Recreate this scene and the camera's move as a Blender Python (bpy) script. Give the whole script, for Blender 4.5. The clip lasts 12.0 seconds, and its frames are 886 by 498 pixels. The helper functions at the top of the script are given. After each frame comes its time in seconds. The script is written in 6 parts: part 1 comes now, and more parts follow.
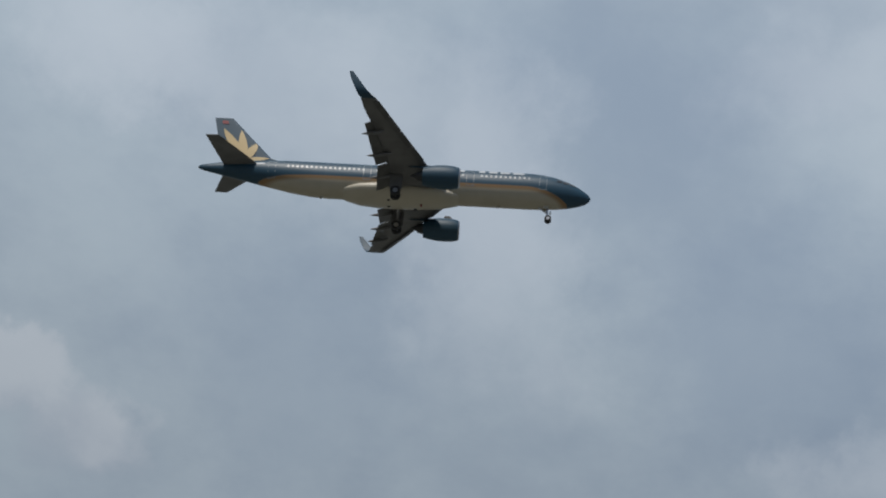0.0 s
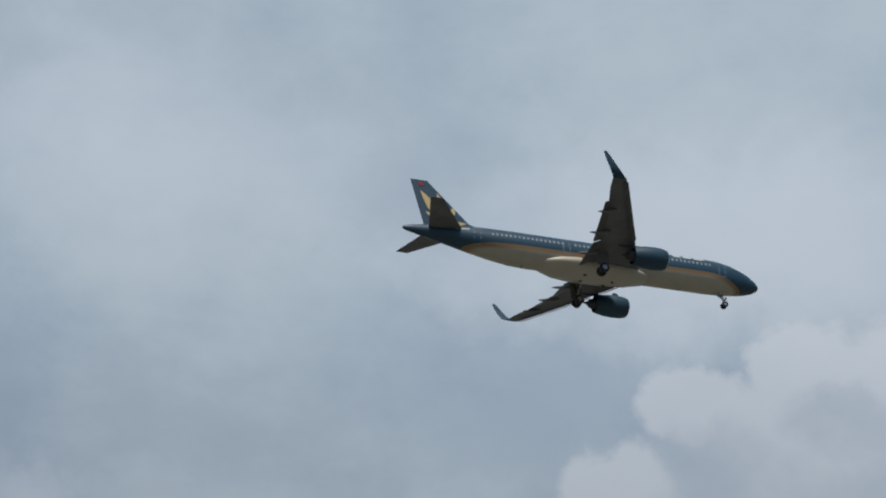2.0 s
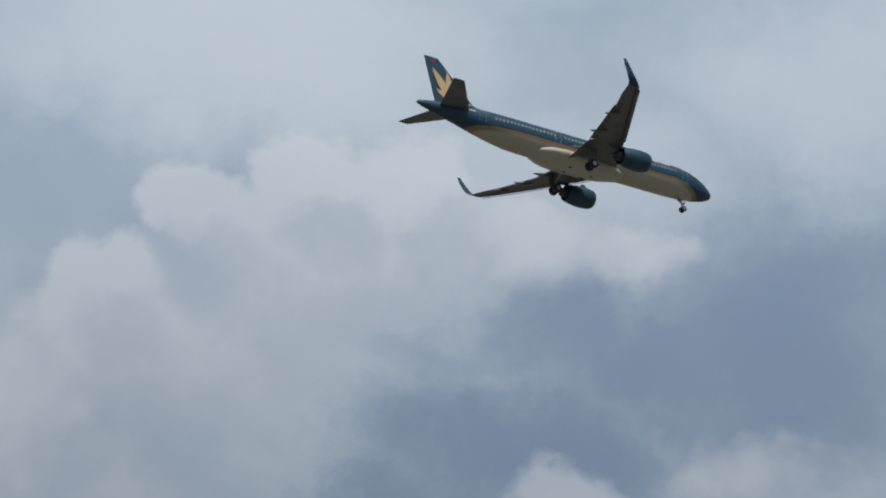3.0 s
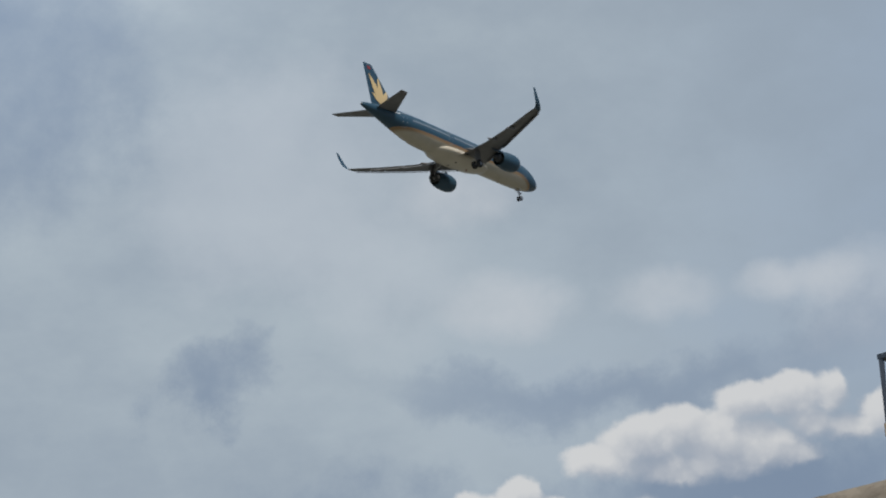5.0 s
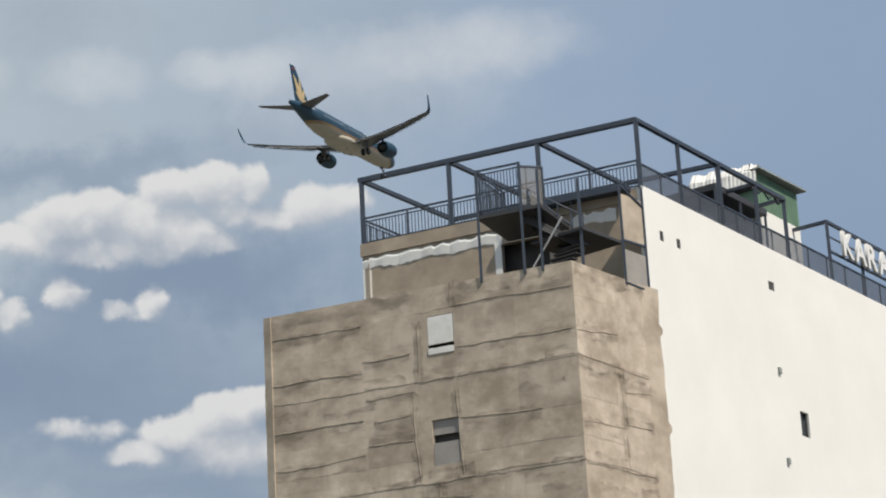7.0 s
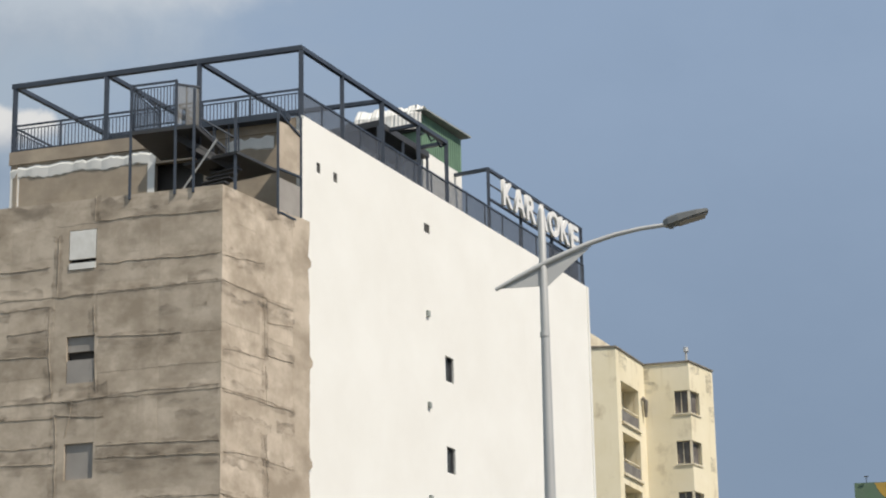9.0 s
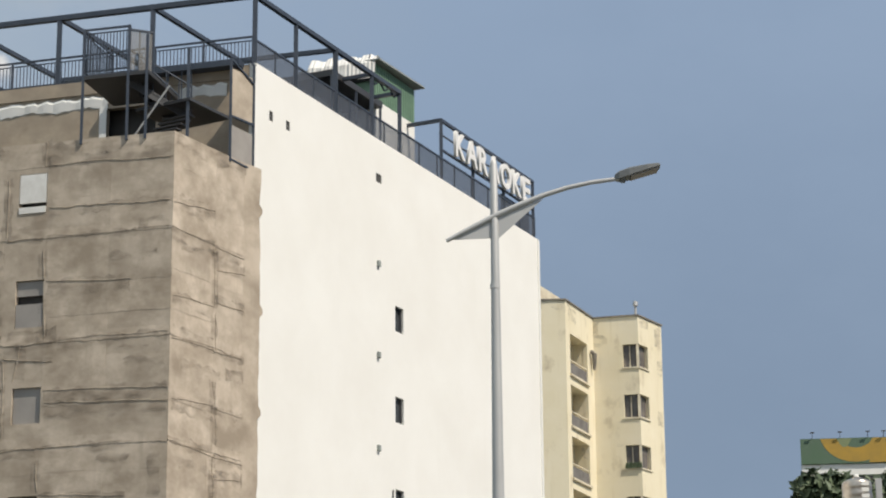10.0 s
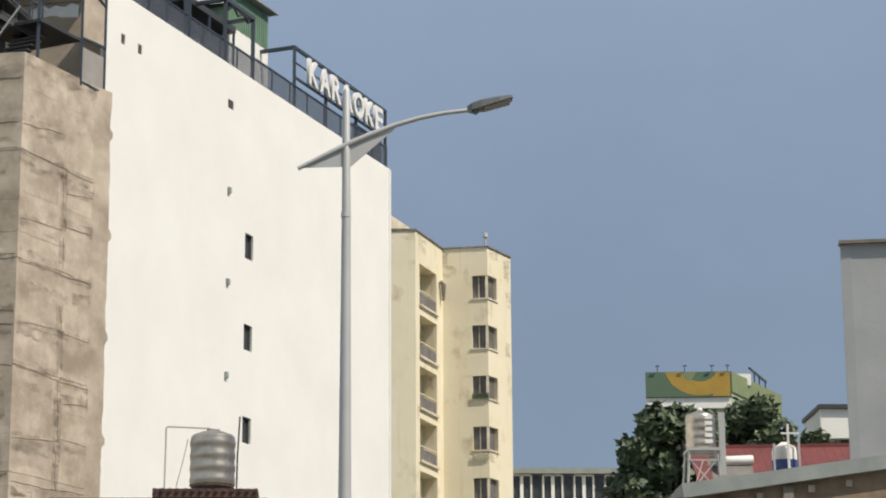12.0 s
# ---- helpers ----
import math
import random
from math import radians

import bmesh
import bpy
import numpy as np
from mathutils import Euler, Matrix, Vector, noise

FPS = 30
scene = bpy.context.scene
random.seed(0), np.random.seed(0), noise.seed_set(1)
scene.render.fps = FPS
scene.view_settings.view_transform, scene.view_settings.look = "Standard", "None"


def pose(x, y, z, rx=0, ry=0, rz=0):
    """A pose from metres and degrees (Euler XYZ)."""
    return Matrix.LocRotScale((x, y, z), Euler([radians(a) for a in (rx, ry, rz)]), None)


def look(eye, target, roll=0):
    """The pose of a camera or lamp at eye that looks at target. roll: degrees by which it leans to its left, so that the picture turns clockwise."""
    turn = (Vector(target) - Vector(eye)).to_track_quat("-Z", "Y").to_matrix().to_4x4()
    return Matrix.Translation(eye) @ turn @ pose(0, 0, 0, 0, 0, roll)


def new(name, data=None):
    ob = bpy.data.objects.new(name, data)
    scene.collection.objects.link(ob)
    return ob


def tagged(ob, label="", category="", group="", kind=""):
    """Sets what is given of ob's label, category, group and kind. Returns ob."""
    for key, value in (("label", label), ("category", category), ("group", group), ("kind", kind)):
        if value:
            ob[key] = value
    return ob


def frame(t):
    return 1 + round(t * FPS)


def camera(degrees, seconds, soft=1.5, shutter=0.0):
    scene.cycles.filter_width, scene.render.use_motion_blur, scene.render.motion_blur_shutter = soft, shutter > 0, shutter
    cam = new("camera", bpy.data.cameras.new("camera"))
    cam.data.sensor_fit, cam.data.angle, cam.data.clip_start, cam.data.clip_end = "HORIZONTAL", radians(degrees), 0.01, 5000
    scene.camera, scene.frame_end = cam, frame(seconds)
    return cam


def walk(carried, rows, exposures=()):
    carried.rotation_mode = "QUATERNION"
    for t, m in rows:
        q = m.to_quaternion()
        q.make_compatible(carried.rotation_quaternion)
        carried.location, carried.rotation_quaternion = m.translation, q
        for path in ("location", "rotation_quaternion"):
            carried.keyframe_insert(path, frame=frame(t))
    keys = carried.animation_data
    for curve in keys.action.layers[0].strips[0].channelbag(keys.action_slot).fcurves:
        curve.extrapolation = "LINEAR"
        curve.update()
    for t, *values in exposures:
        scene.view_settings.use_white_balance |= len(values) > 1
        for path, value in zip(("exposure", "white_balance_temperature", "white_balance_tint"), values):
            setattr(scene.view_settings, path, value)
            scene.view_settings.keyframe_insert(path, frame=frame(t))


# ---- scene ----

# ---------------------------------------------------------------- camera
cam = camera(20.74, 12.0, soft=2.0)
walk(cam, [
    (0.00, pose(3.789, 9.664, 3.473, 120.9598, -10.1876, 78.8310)),
    (0.50, pose(3.549, 8.805, 3.341, 121.1148, -11.0217, 72.5617)),
    (1.00, pose(3.290, 7.946, 3.227, 121.3906, -8.2696, 67.3924)),
    (1.50, pose(3.011, 7.085, 3.130, 123.4602, -3.9847, 62.9336)),
    (2.00, pose(2.714, 6.224, 3.051, 124.0706, -3.2911, 59.5716)),
    (2.50, pose(2.397, 5.362, 2.989, 122.3113, -3.5870, 53.5711)),
    (3.00, pose(2.060, 4.500, 2.945, 120.0800, -3.4060, 45.7705)),
    (3.50, pose(1.705, 3.636, 2.919, 119.6135, -2.2568, 37.9879)),
    (4.00, pose(1.330, 2.772, 2.910, 118.0880, -1.2144, 31.7204)),
    (4.50, pose(0.935, 1.906, 2.919, 116.3074, 0.2237, 27.6585)),
    (5.00, pose(0.522, 1.040, 2.945, 114.4189, 1.5190, 24.5387)),
    (5.50, pose(0.089, 0.173, 2.989, 112.5700, 2.1328, 21.0970)),
    (6.00, pose(-0.363, -0.694, 3.051, 110.7898, 2.2264, 17.0732)),
    (6.50, pose(-0.835, -1.563, 3.130, 109.6924, 2.7928, 13.6133)),
    (6.75, pose(-0.946, -1.762, 3.151, 109.2099, 2.9590, 11.9933)),
    (7.00, pose(-0.921, -1.710, 3.149, 108.8433, 2.9246, 10.5696)),
    (7.50, pose(-0.610, -1.129, 3.100, 108.3598, 2.4527, 8.1680)),
    (8.00, pose(-0.203, -0.375, 3.033, 108.0453, 1.7758, 6.1234)),
    (8.50, pose(0.000, 0.000, 3.000, 107.7036, 1.2921, 4.1507)),
    (9.00, pose(0.000, 0.000, 3.000, 107.2827, 1.0379, 2.1188)),
    (9.50, pose(0.000, 0.000, 3.000, 106.6981, 0.7723, 0.9035)),
    (10.00, pose(0.000, 0.000, 3.000, 106.0982, 0.4678, 0.7433)),
    (10.50, pose(0.000, 0.000, 3.000, 105.5998, 0.2203, 0.7679)),
    (11.00, pose(0.000, 0.000, 3.000, 105.0841, 0.3688, -0.0569)),
    (11.50, pose(0.000, 0.000, 3.000, 104.5267, 0.6486, -2.3006)),
    (12.00, pose(0.000, 0.000, 3.000, 104.3969, 0.3314, -2.9535)),
], exposures=[(0.0, -0.55, 6400, 10), (3.5, -0.37, 6450, 10), (5.5, -0.1, 6650, 10), (8.5, 0.05, 6800, 10), (12.0, 0.03, 6900, 10)])

# ---------------------------------------------------------------- sky, sun
SUN_AZ, SUN_EL = 126.0, 53.0


def build_world():
    world = bpy.data.worlds.new("sky")
    scene.world = world
    world.use_nodes = True
    nt = world.node_tree
    nt.nodes.clear()
    L = nt.links.new

    def math(op, a, b=None, c=None, clamp=False):
        n = nt.nodes.new("ShaderNodeMath")
        n.operation, n.use_clamp = op, clamp
        for i, v in enumerate((a, b, c)):
            if v is None:
                continue
            if isinstance(v, (int, float)):
                n.inputs[i].default_value = v
            else:
                L(v, n.inputs[i])
        return n.outputs[0]

    def vmath(op, a, b=None):
        n = nt.nodes.new("ShaderNodeVectorMath")
        n.operation = op
        for i, v in enumerate((a, b)):
            if v is None:
                continue
            if isinstance(v, tuple):
                n.inputs[i].default_value = v
            else:
                L(v, n.inputs[i])
        return n.outputs["Value"] if op == "DOT_PRODUCT" else n.outputs["Vector"]

    def noise_tex(vec, scale, detail=5.0, rough=0.55):
        n = nt.nodes.new("ShaderNodeTexNoise")
        n.inputs["Scale"].default_value, n.inputs["Detail"].default_value, n.inputs["Roughness"].default_value = scale, detail, rough
        L(vec, n.inputs["Vector"])
        return n

    def smooth(v, lo, hi):
        n = nt.nodes.new("ShaderNodeMapRange")
        n.interpolation_type = "SMOOTHSTEP"
        n.inputs["From Min"].default_value, n.inputs["From Max"].default_value = lo, hi
        L(v, n.inputs["Value"])
        return n.outputs["Result"]

    def mix(f, a, b):
        n = nt.nodes.new("ShaderNodeMix")
        n.data_type = "RGBA"
        for s, v in ((n.inputs[0], f), (n.inputs[6], a), (n.inputs[7], b)):
            if isinstance(v, (tuple, float)):
                s.default_value = (*v, 1) if isinstance(v, tuple) else v
            else:
                L(v, s)
        return n.outputs[2]

    way = nt.nodes.new("ShaderNodeTexCoord").outputs["Generated"]
    sep = nt.nodes.new("ShaderNodeSeparateXYZ")
    L(way, sep.inputs[0])
    az = math("MULTIPLY", math("ARCTAN2", sep.outputs[0], sep.outputs[1]), 57.2958)
    el = math("MULTIPLY", math("ARCSINE", sep.outputs[2]), 57.2958)
    com = nt.nodes.new("ShaderNodeCombineXYZ")
    L(az, com.inputs[0]), L(el, com.inputs[1])
    # uneven edges: the clouds' coordinates are pushed about by noise
    push = vmath("SUBTRACT", noise_tex(way, 22.0, 9.0, 0.6).outputs["Color"], (0.5, 0.5, 0.5))
    push_small = vmath("SUBTRACT", noise_tex(way, 62.0, 8.0, 0.58).outputs["Color"], (0.5, 0.5, 0.5))
    here_bank = vmath("ADD", com.outputs[0], vmath("MULTIPLY", push, (2.9, 2.3, 0.0)))
    here_heap = vmath("ADD", com.outputs[0], vmath("MULTIPLY", push_small, (0.75, 0.6, 0.0)))
    push_wide = vmath("SUBTRACT", noise_tex(way, 9.0, 7.0, 0.62).outputs["Color"], (0.5, 0.5, 0.5))
    here_soft = vmath("ADD", com.outputs[0], vmath("MULTIPLY", push_wide, (11.0, 8.0, 0.0)))
    fine = noise_tex(way, 60.0, 8.0, 0.6).outputs["Fac"]
    broad = noise_tex(vmath("MULTIPLY", way, (1.0, 1.0, 1.7)), 7.0, 9.0, 0.6).outputs["Fac"]

    def lumps(scale):
        """Rounded billows."""
        n = nt.nodes.new("ShaderNodeTexVoronoi")
        n.feature = "SMOOTH_F1"
        n.inputs["Scale"].default_value, n.inputs["Smoothness"].default_value = scale, 0.8
        n.inputs["Detail"].default_value, n.inputs["Roughness"].default_value = 2.0, 0.5
        L(vmath("ADD", way, vmath("MULTIPLY", push_small, (0.010, 0.010, 0.010))), n.inputs["Vector"])
        return math("SUBTRACT", 0.42, n.outputs["Distance"])

    def clouds(where, blobs):
        total = None
        for a, e, ra, re, w in blobs:
            d = vmath("MULTIPLY", vmath("SUBTRACT", where, (a, e, 0.0)), (1 / ra, 1 / re, 0.0))
            v = math("MULTIPLY", math("SUBTRACT", 1.0, vmath("DOT_PRODUCT", d, d)), w)
            total = v if total is None else math("SMOOTH_MAX", total, v, 0.35)
        return total

    def heaped(where, groups, offset, billow, amount):
        """Cover and sunlit side of a bank of heaps: crisp above, fading out at the base."""
        def field(p):
            v = None
            for g in groups:
                c = clouds(p, g)
                v = c if v is None else math("MAXIMUM", v, c)
            return v
        body = field(where)
        rise = math("SUBTRACT", body, field(vmath("ADD", where, offset)))
        body = math("ADD", body, math("MULTIPLY", billow, amount))
        top = smooth(rise, -0.5, 0.7)
        width = math("SUBTRACT", 1.05, math("MULTIPLY", top, 0.50))
        return body, rise, smooth(math("DIVIDE", math("ADD", body, 0.32), width), 0.0, 1.0)

    billows, wide_billows = lumps(95.0), lumps(42.0)
    heaps, heap_rise, heap_mask = heaped(here_heap, (CUMULUS, SMALL_CUMULUS), (-0.25, 0.5, 0.0), billows, 0.38)
    banks, bank_rise, bank_mask = heaped(here_bank, (BANKS,), (-1.1, 1.5, 0.0), wide_billows, 0.42)
    puffs = clouds(here_heap, PUFFS)
    faint = clouds(here_soft, VEILS)
    dark = clouds(here_soft, GAPS)

    sky = nt.nodes.new("ShaderNodeTexSky")
    sky.sky_type, sky.sun_disc = "NISHITA", False
    sky.sun_elevation, sky.sun_rotation = radians(SUN_EL), radians(SUN_AZ)
    sky.air_density, sky.dust_density, sky.ozone_density = 1.0, 2.5, 1.0
    blue = mix(smooth(el, 11.0, 24.0), tuple(c * 0.88 for c in CLEAR), tuple(c * 1.08 for c in CLEAR))
    clear = mix(0.85, vmath("MULTIPLY", sky.outputs[0], (0.07, 0.07, 0.07)), blue)
    # overcast in the west, clearing towards the east
    over = smooth(math("ADD", az, math("MULTIPLY", math("SUBTRACT", broad, 0.5), 26.0)), 4.0, -24.0)
    grey = mix(smooth(broad, 0.32, 0.68), GREY_DARK, GREY_LIGHT)
    col = mix(over, mix(smooth(broad, 0.3, 0.7), vmath("MULTIPLY", clear, (0.93, 0.94, 0.95)), clear), grey)
    col = mix(math("MULTIPLY", smooth(dark, -0.35, 1.1), 0.9), col, GAP_COLOUR)
    col = mix(math("MULTIPLY", smooth(faint, -0.35, 1.1), 0.75), col, VEIL_COLOUR)
    puff_mask = smooth(math("ADD", puffs, math("MULTIPLY", math("SUBTRACT", fine, 0.5), 0.8)), -0.5, 0.9)
    col = mix(math("MULTIPLY", puff_mask, 0.75), col, BANK_LIGHT)
    bank_tone = smooth(math("ADD", math("ADD", math("MULTIPLY", bank_rise, 0.55), math("MULTIPLY", wide_billows, 0.4)), math("MULTIPLY", math("SUBTRACT", fine, 0.5), 0.45)), -0.6, 0.7)
    col = mix(math("MULTIPLY", bank_mask, 0.62), col, mix(bank_tone, BANK_SHADE, BANK_LIGHT))
    tone = smooth(math("ADD", math("ADD", math("MULTIPLY", heap_rise, 0.55), math("MULTIPLY", billows, 0.45)), math("MULTIPLY", math("SUBTRACT", fine, 0.5), 0.3)), -0.55, 0.5)
    col = mix(math("MULTIPLY", heap_mask, 0.92), col, mix(tone, HEAP_SHADE, HEAP_LIGHT))
    bg = nt.nodes.new("ShaderNodeBackground")
    L(col, bg.inputs["Color"])
    # thinner, brighter overcast high in the west
    west = math("MULTIPLY", smooth(az, -22.0, -38.0), smooth(el, 22.0, 36.0))
    L(math("ADD", math("MULTIPLY", west, 0.33), SKY_STRENGTH), bg.inputs["Strength"])
    out = nt.nodes.new("ShaderNodeOutputWorld")
    L(bg.outputs[0], out.inputs["Surface"])


SKY_STRENGTH = 1.0
CLEAR = (0.275, 0.375, 0.535)
GREY_DARK, GREY_LIGHT = (0.345, 0.42, 0.505), (0.445, 0.525, 0.595)
GAP_COLOUR, VEIL_COLOUR = (0.20, 0.275, 0.40), (0.56, 0.62, 0.69)
BANK_SHADE, BANK_LIGHT = (0.40, 0.455, 0.54), (0.60, 0.645, 0.70)
HEAP_SHADE, HEAP_LIGHT = (0.40, 0.45, 0.53), (0.71, 0.725, 0.74)
# azimuth, elevation, half widths in degrees, weight
CUMULUS = [(-20, 19.2, 1.12, 0.45, 0.8), (-18.9, 19.7, 1.19, 0.69, 1), (-18.1, 19.9, 1.01, 0.66, 1), (-17.2, 19.6, 1.26, 0.75, 1), (-16.1, 19.4, 1.26, 0.69, 1), (-15.2, 19.1, 0.77, 0.37, 0.8), (-17.6, 19, 2.38, 0.42, 0.8), (-16.3, 20.4, 0.85, 0.53, 0.8), (-15.3, 20.5, 1.06, 0.6, 0.9), (-14.2, 20.5, 0.54, 0.56, 0.8), (-14.8, 19.9, 0.7, 0.46, 0.7), (-13.8, 19.7, 0.98, 0.4, 0.7), (-12.8, 20, 0.87, 0.58, 0.9), (-12, 20, 0.77, 0.48, 0.8)]
SMALL_CUMULUS = [(-22.1, 18.4, 0.73, 0.56, 1), (-23.1, 18.1, 1.04, 0.6, 0.9), (-22.4, 17.9, 1.25, 0.66, 1), (-21.3, 17.9, 0.83, 0.6, 0.9), (-21.2, 17.3, 0.69, 0.5, 0.8), (-20.3, 17.5, 0.62, 0.4, 0.6), (-25.5, 17.8, 1.18, 0.37, 0.22), (-24.6, 18.1, 0.56, 0.32, 0.28), (-18.9, 18, 0.58, 0.48, 0.75), (-16.8, 17.8, 0.47, 0.45, 0.75), (-17.7, 17.6, 0.62, 0.2, 0.2), (-15.1, 15, 1.03, 0.66, 1), (-16.2, 14.7, 1.09, 0.53, 0.9), (-14.9, 14.3, 1.5, 0.66, 1), (-17.1, 14.2, 0.96, 0.4, 0.8), (-14.4, 15.3, 0.69, 0.5, 0.9), (-18.6, 14.8, 1.03, 0.29, 0.25)]
BANKS = [(-51.7, 31.4, 1.78, 1.06, 1), (-54.6, 30.3, 1.76, 1.12, 1), (-56.8, 28.6, 1.58, 1.12, 0.9), (-48.9, 31.4, 1.78, 1.26, 0.9), (-46, 30.1, 2.75, 1.32, 0.8), (-51.1, 29.2, 4.55, 1.98, 1), (-54.8, 27, 4.45, 2.25, 0.9), (-58, 25.3, 1.9, 1.72, 0.8), (-56.5, 23.9, 3.62, 1.59, 0.6), (-43, 30.2, 2.3, 0.86, 0.45), (-44.2, 24.5, 1.24, 0.73, 0.4), (-44.6, 24.3, 1.02, 0.79, 0.4), (-38.8, 24.8, 2.77, 1.06, 0.25), (-95.2, 25.1, 1.75, 1.06, 0.75), (-93.2, 24.2, 2.03, 1.06, 0.55)]
PUFFS = [(-22.3, 22.8, 1.44, 0.6, 0.55), (-14.1, 23.2, 0.86, 0.56, 0.5), (-23.3, 25.7, 1.32, 0.66, 0.35), (-8.7, 23.6, 2.74, 0.73, 0.5), (-18.2, 23.1, 1.29, 0.53, 0.4), (-15, 23.2, 1.3, 0.48, 0.55), (-22.3, 23.1, 1.58, 0.6, 0.45)]
VEILS = [(-94.4, 33.3, 4.75, 1.85, 0.8), (-88.5, 33, 4.73, 2.12, 0.5), (-73.3, 26.8, 2.37, 1.59, 0.6), (-83.6, 31.1, 3.09, 4.37, 0.7), (-73.7, 35.5, 4.87, 1.59, 0.5), (-36, 34.5, 7.22, 2.65, 0.7), (-53.5, 34.4, 9.62, 2.65, 0.75), (-45.3, 32, 4.68, 2.12, 0.6), (-70, 35.8, 6.53, 3.31, 0.35), (-27.9, 25.2, 5.12, 2.91, 0.6), (-11.6, 22.8, 4.3, 1.46, 0.5)]
GAPS = [(-43.1, 27.8, 5.68, 1.98, 0.9), (-45.7, 25.3, 4.83, 2.25, 1), (-38.3, 27.9, 5.99, 3.97, 0.95), (-48.6, 23.6, 2.45, 1.32, 0.8), (-76.1, 29.4, 3.8, 3.7, 0.35), (-87.7, 27.4, 3.28, 2.51, 0.2), (-79.3, 35.6, 5.21, 2.51, 0.2), (-58.2, 30.4, 6.9, 2.38, 0.3), (-23.1, 16.1, 10.33, 3.04, 1), (-16.7, 18.1, 5.85, 1.72, 0.9), (-13.1, 22.1, 4.28, 0.79, 0.4), (-20, 21.5, 5.97, 0.93, 0.5), (-30.8, 20.6, 1.7, 0.93, 0.6), (-17.1, 13.7, 4.08, 1.06, 0.6)]
build_world()

sun = new("sun", bpy.data.lights.new("sun", "SUN"))
sun.data.energy, sun.data.angle, sun.data.color = 4.3, radians(0.6), (1.0, 0.94, 0.85)
_a, _e = radians(SUN_AZ), radians(SUN_EL)
sun.matrix_world = look((300 * math.sin(_a) * math.cos(_e), 300 * math.cos(_a) * math.cos(_e), 300 * math.sin(_e)), (0, 0, 0))


# ---------------------------------------------------------------- materials
def material(name, base, rough=0.7, metal=0.0, other=None, scale=2.0, detail=6.0, spread=(0.35, 0.65), bump=0.0, bump_scale=30.0,
             stains=None, stain_scale=(0.6, 0.6, 0.15), stain_range=(0.5, 0.72), object_random=0.0, streaks=None, patches=None):
    m = bpy.data.materials.new(name)
    m.use_nodes = True
    nt = m.node_tree
    L = nt.links.new
    bsdf = nt.nodes["Principled BSDF"]
    bsdf.inputs["Roughness"].default_value, bsdf.inputs["Metallic"].default_value = rough, metal
    tc = nt.nodes.new("ShaderNodeTexCoord").outputs["Object"]

    def noise_tex(scale_, detail_=6.0, vec=tc):
        n = nt.nodes.new("ShaderNodeTexNoise")
        n.inputs["Scale"].default_value, n.inputs["Detail"].default_value = scale_, detail_
        n.inputs["Roughness"].default_value = 0.6
        L(vec, n.inputs["Vector"])
        return n.outputs["Fac"]

    def ranged(v, lo, hi):
        n = nt.nodes.new("ShaderNodeMapRange")
        n.inputs["From Min"].default_value, n.inputs["From Max"].default_value = lo, hi
        L(v, n.inputs["Value"])
        return n.outputs["Result"]

    def mix(f, a, b):
        n = nt.nodes.new("ShaderNodeMix")
        n.data_type = "RGBA"
        for s, v in ((n.inputs[0], f), (n.inputs[6], a), (n.inputs[7], b)):
            if isinstance(v, (tuple, float)):
                s.default_value = (*v, 1) if isinstance(v, tuple) else v
            else:
                L(v, s)
        return n.outputs[2]

    other = other or tuple(c * 0.8 for c in base)
    col = mix(ranged(noise_tex(scale, detail), *spread), base, other)
    if stains:
        mp = nt.nodes.new("ShaderNodeMapping")
        mp.inputs["Scale"].default_value = stain_scale
        L(tc, mp.inputs["Vector"])
        col = mix(ranged(noise_tex(1.0, 8.0, mp.outputs[0]), *stain_range), col, stains)
    if patches:
        mp = nt.nodes.new("ShaderNodeMapping")
        mp.inputs["Scale"].default_value = (0.62, 0.62, 0.78)
        L(tc, mp.inputs["Vector"])
        col = mix(ranged(noise_tex(1.0, 9.0, mp.outputs[0]), 0.42, 0.66), col, patches)
    if streaks:
        mp = nt.nodes.new("ShaderNodeMapping")
        mp.inputs["Scale"].default_value = (2.6, 2.6, 0.22)
        L(tc, mp.inputs["Vector"])
        col = mix(ranged(noise_tex(1.0, 6.0, mp.outputs[0]), 0.56, 0.86), col, streaks)
    if object_random:
        inf = nt.nodes.new("ShaderNodeObjectInfo")
        hsv = nt.nodes.new("ShaderNodeHueSaturation")
        mr = nt.nodes.new("ShaderNodeMapRange")
        mr.inputs["To Min"].default_value, mr.inputs["To Max"].default_value = 1 - object_random, 1 + object_random
        L(inf.outputs["Random"], mr.inputs["Value"]), L(mr.outputs[0], hsv.inputs["Value"]), L(col, hsv.inputs["Color"])
        col = hsv.outputs[0]
    L(col, bsdf.inputs["Base Color"])
    if bump:
        b = nt.nodes.new("ShaderNodeBump")
        b.inputs["Strength"].default_value, b.inputs["Distance"].default_value = bump, 0.03
        L(noise_tex(bump_scale), b.inputs["Height"]), L(b.outputs[0], bsdf.inputs["Normal"])
    m["mix_socket"] = 0
    return m


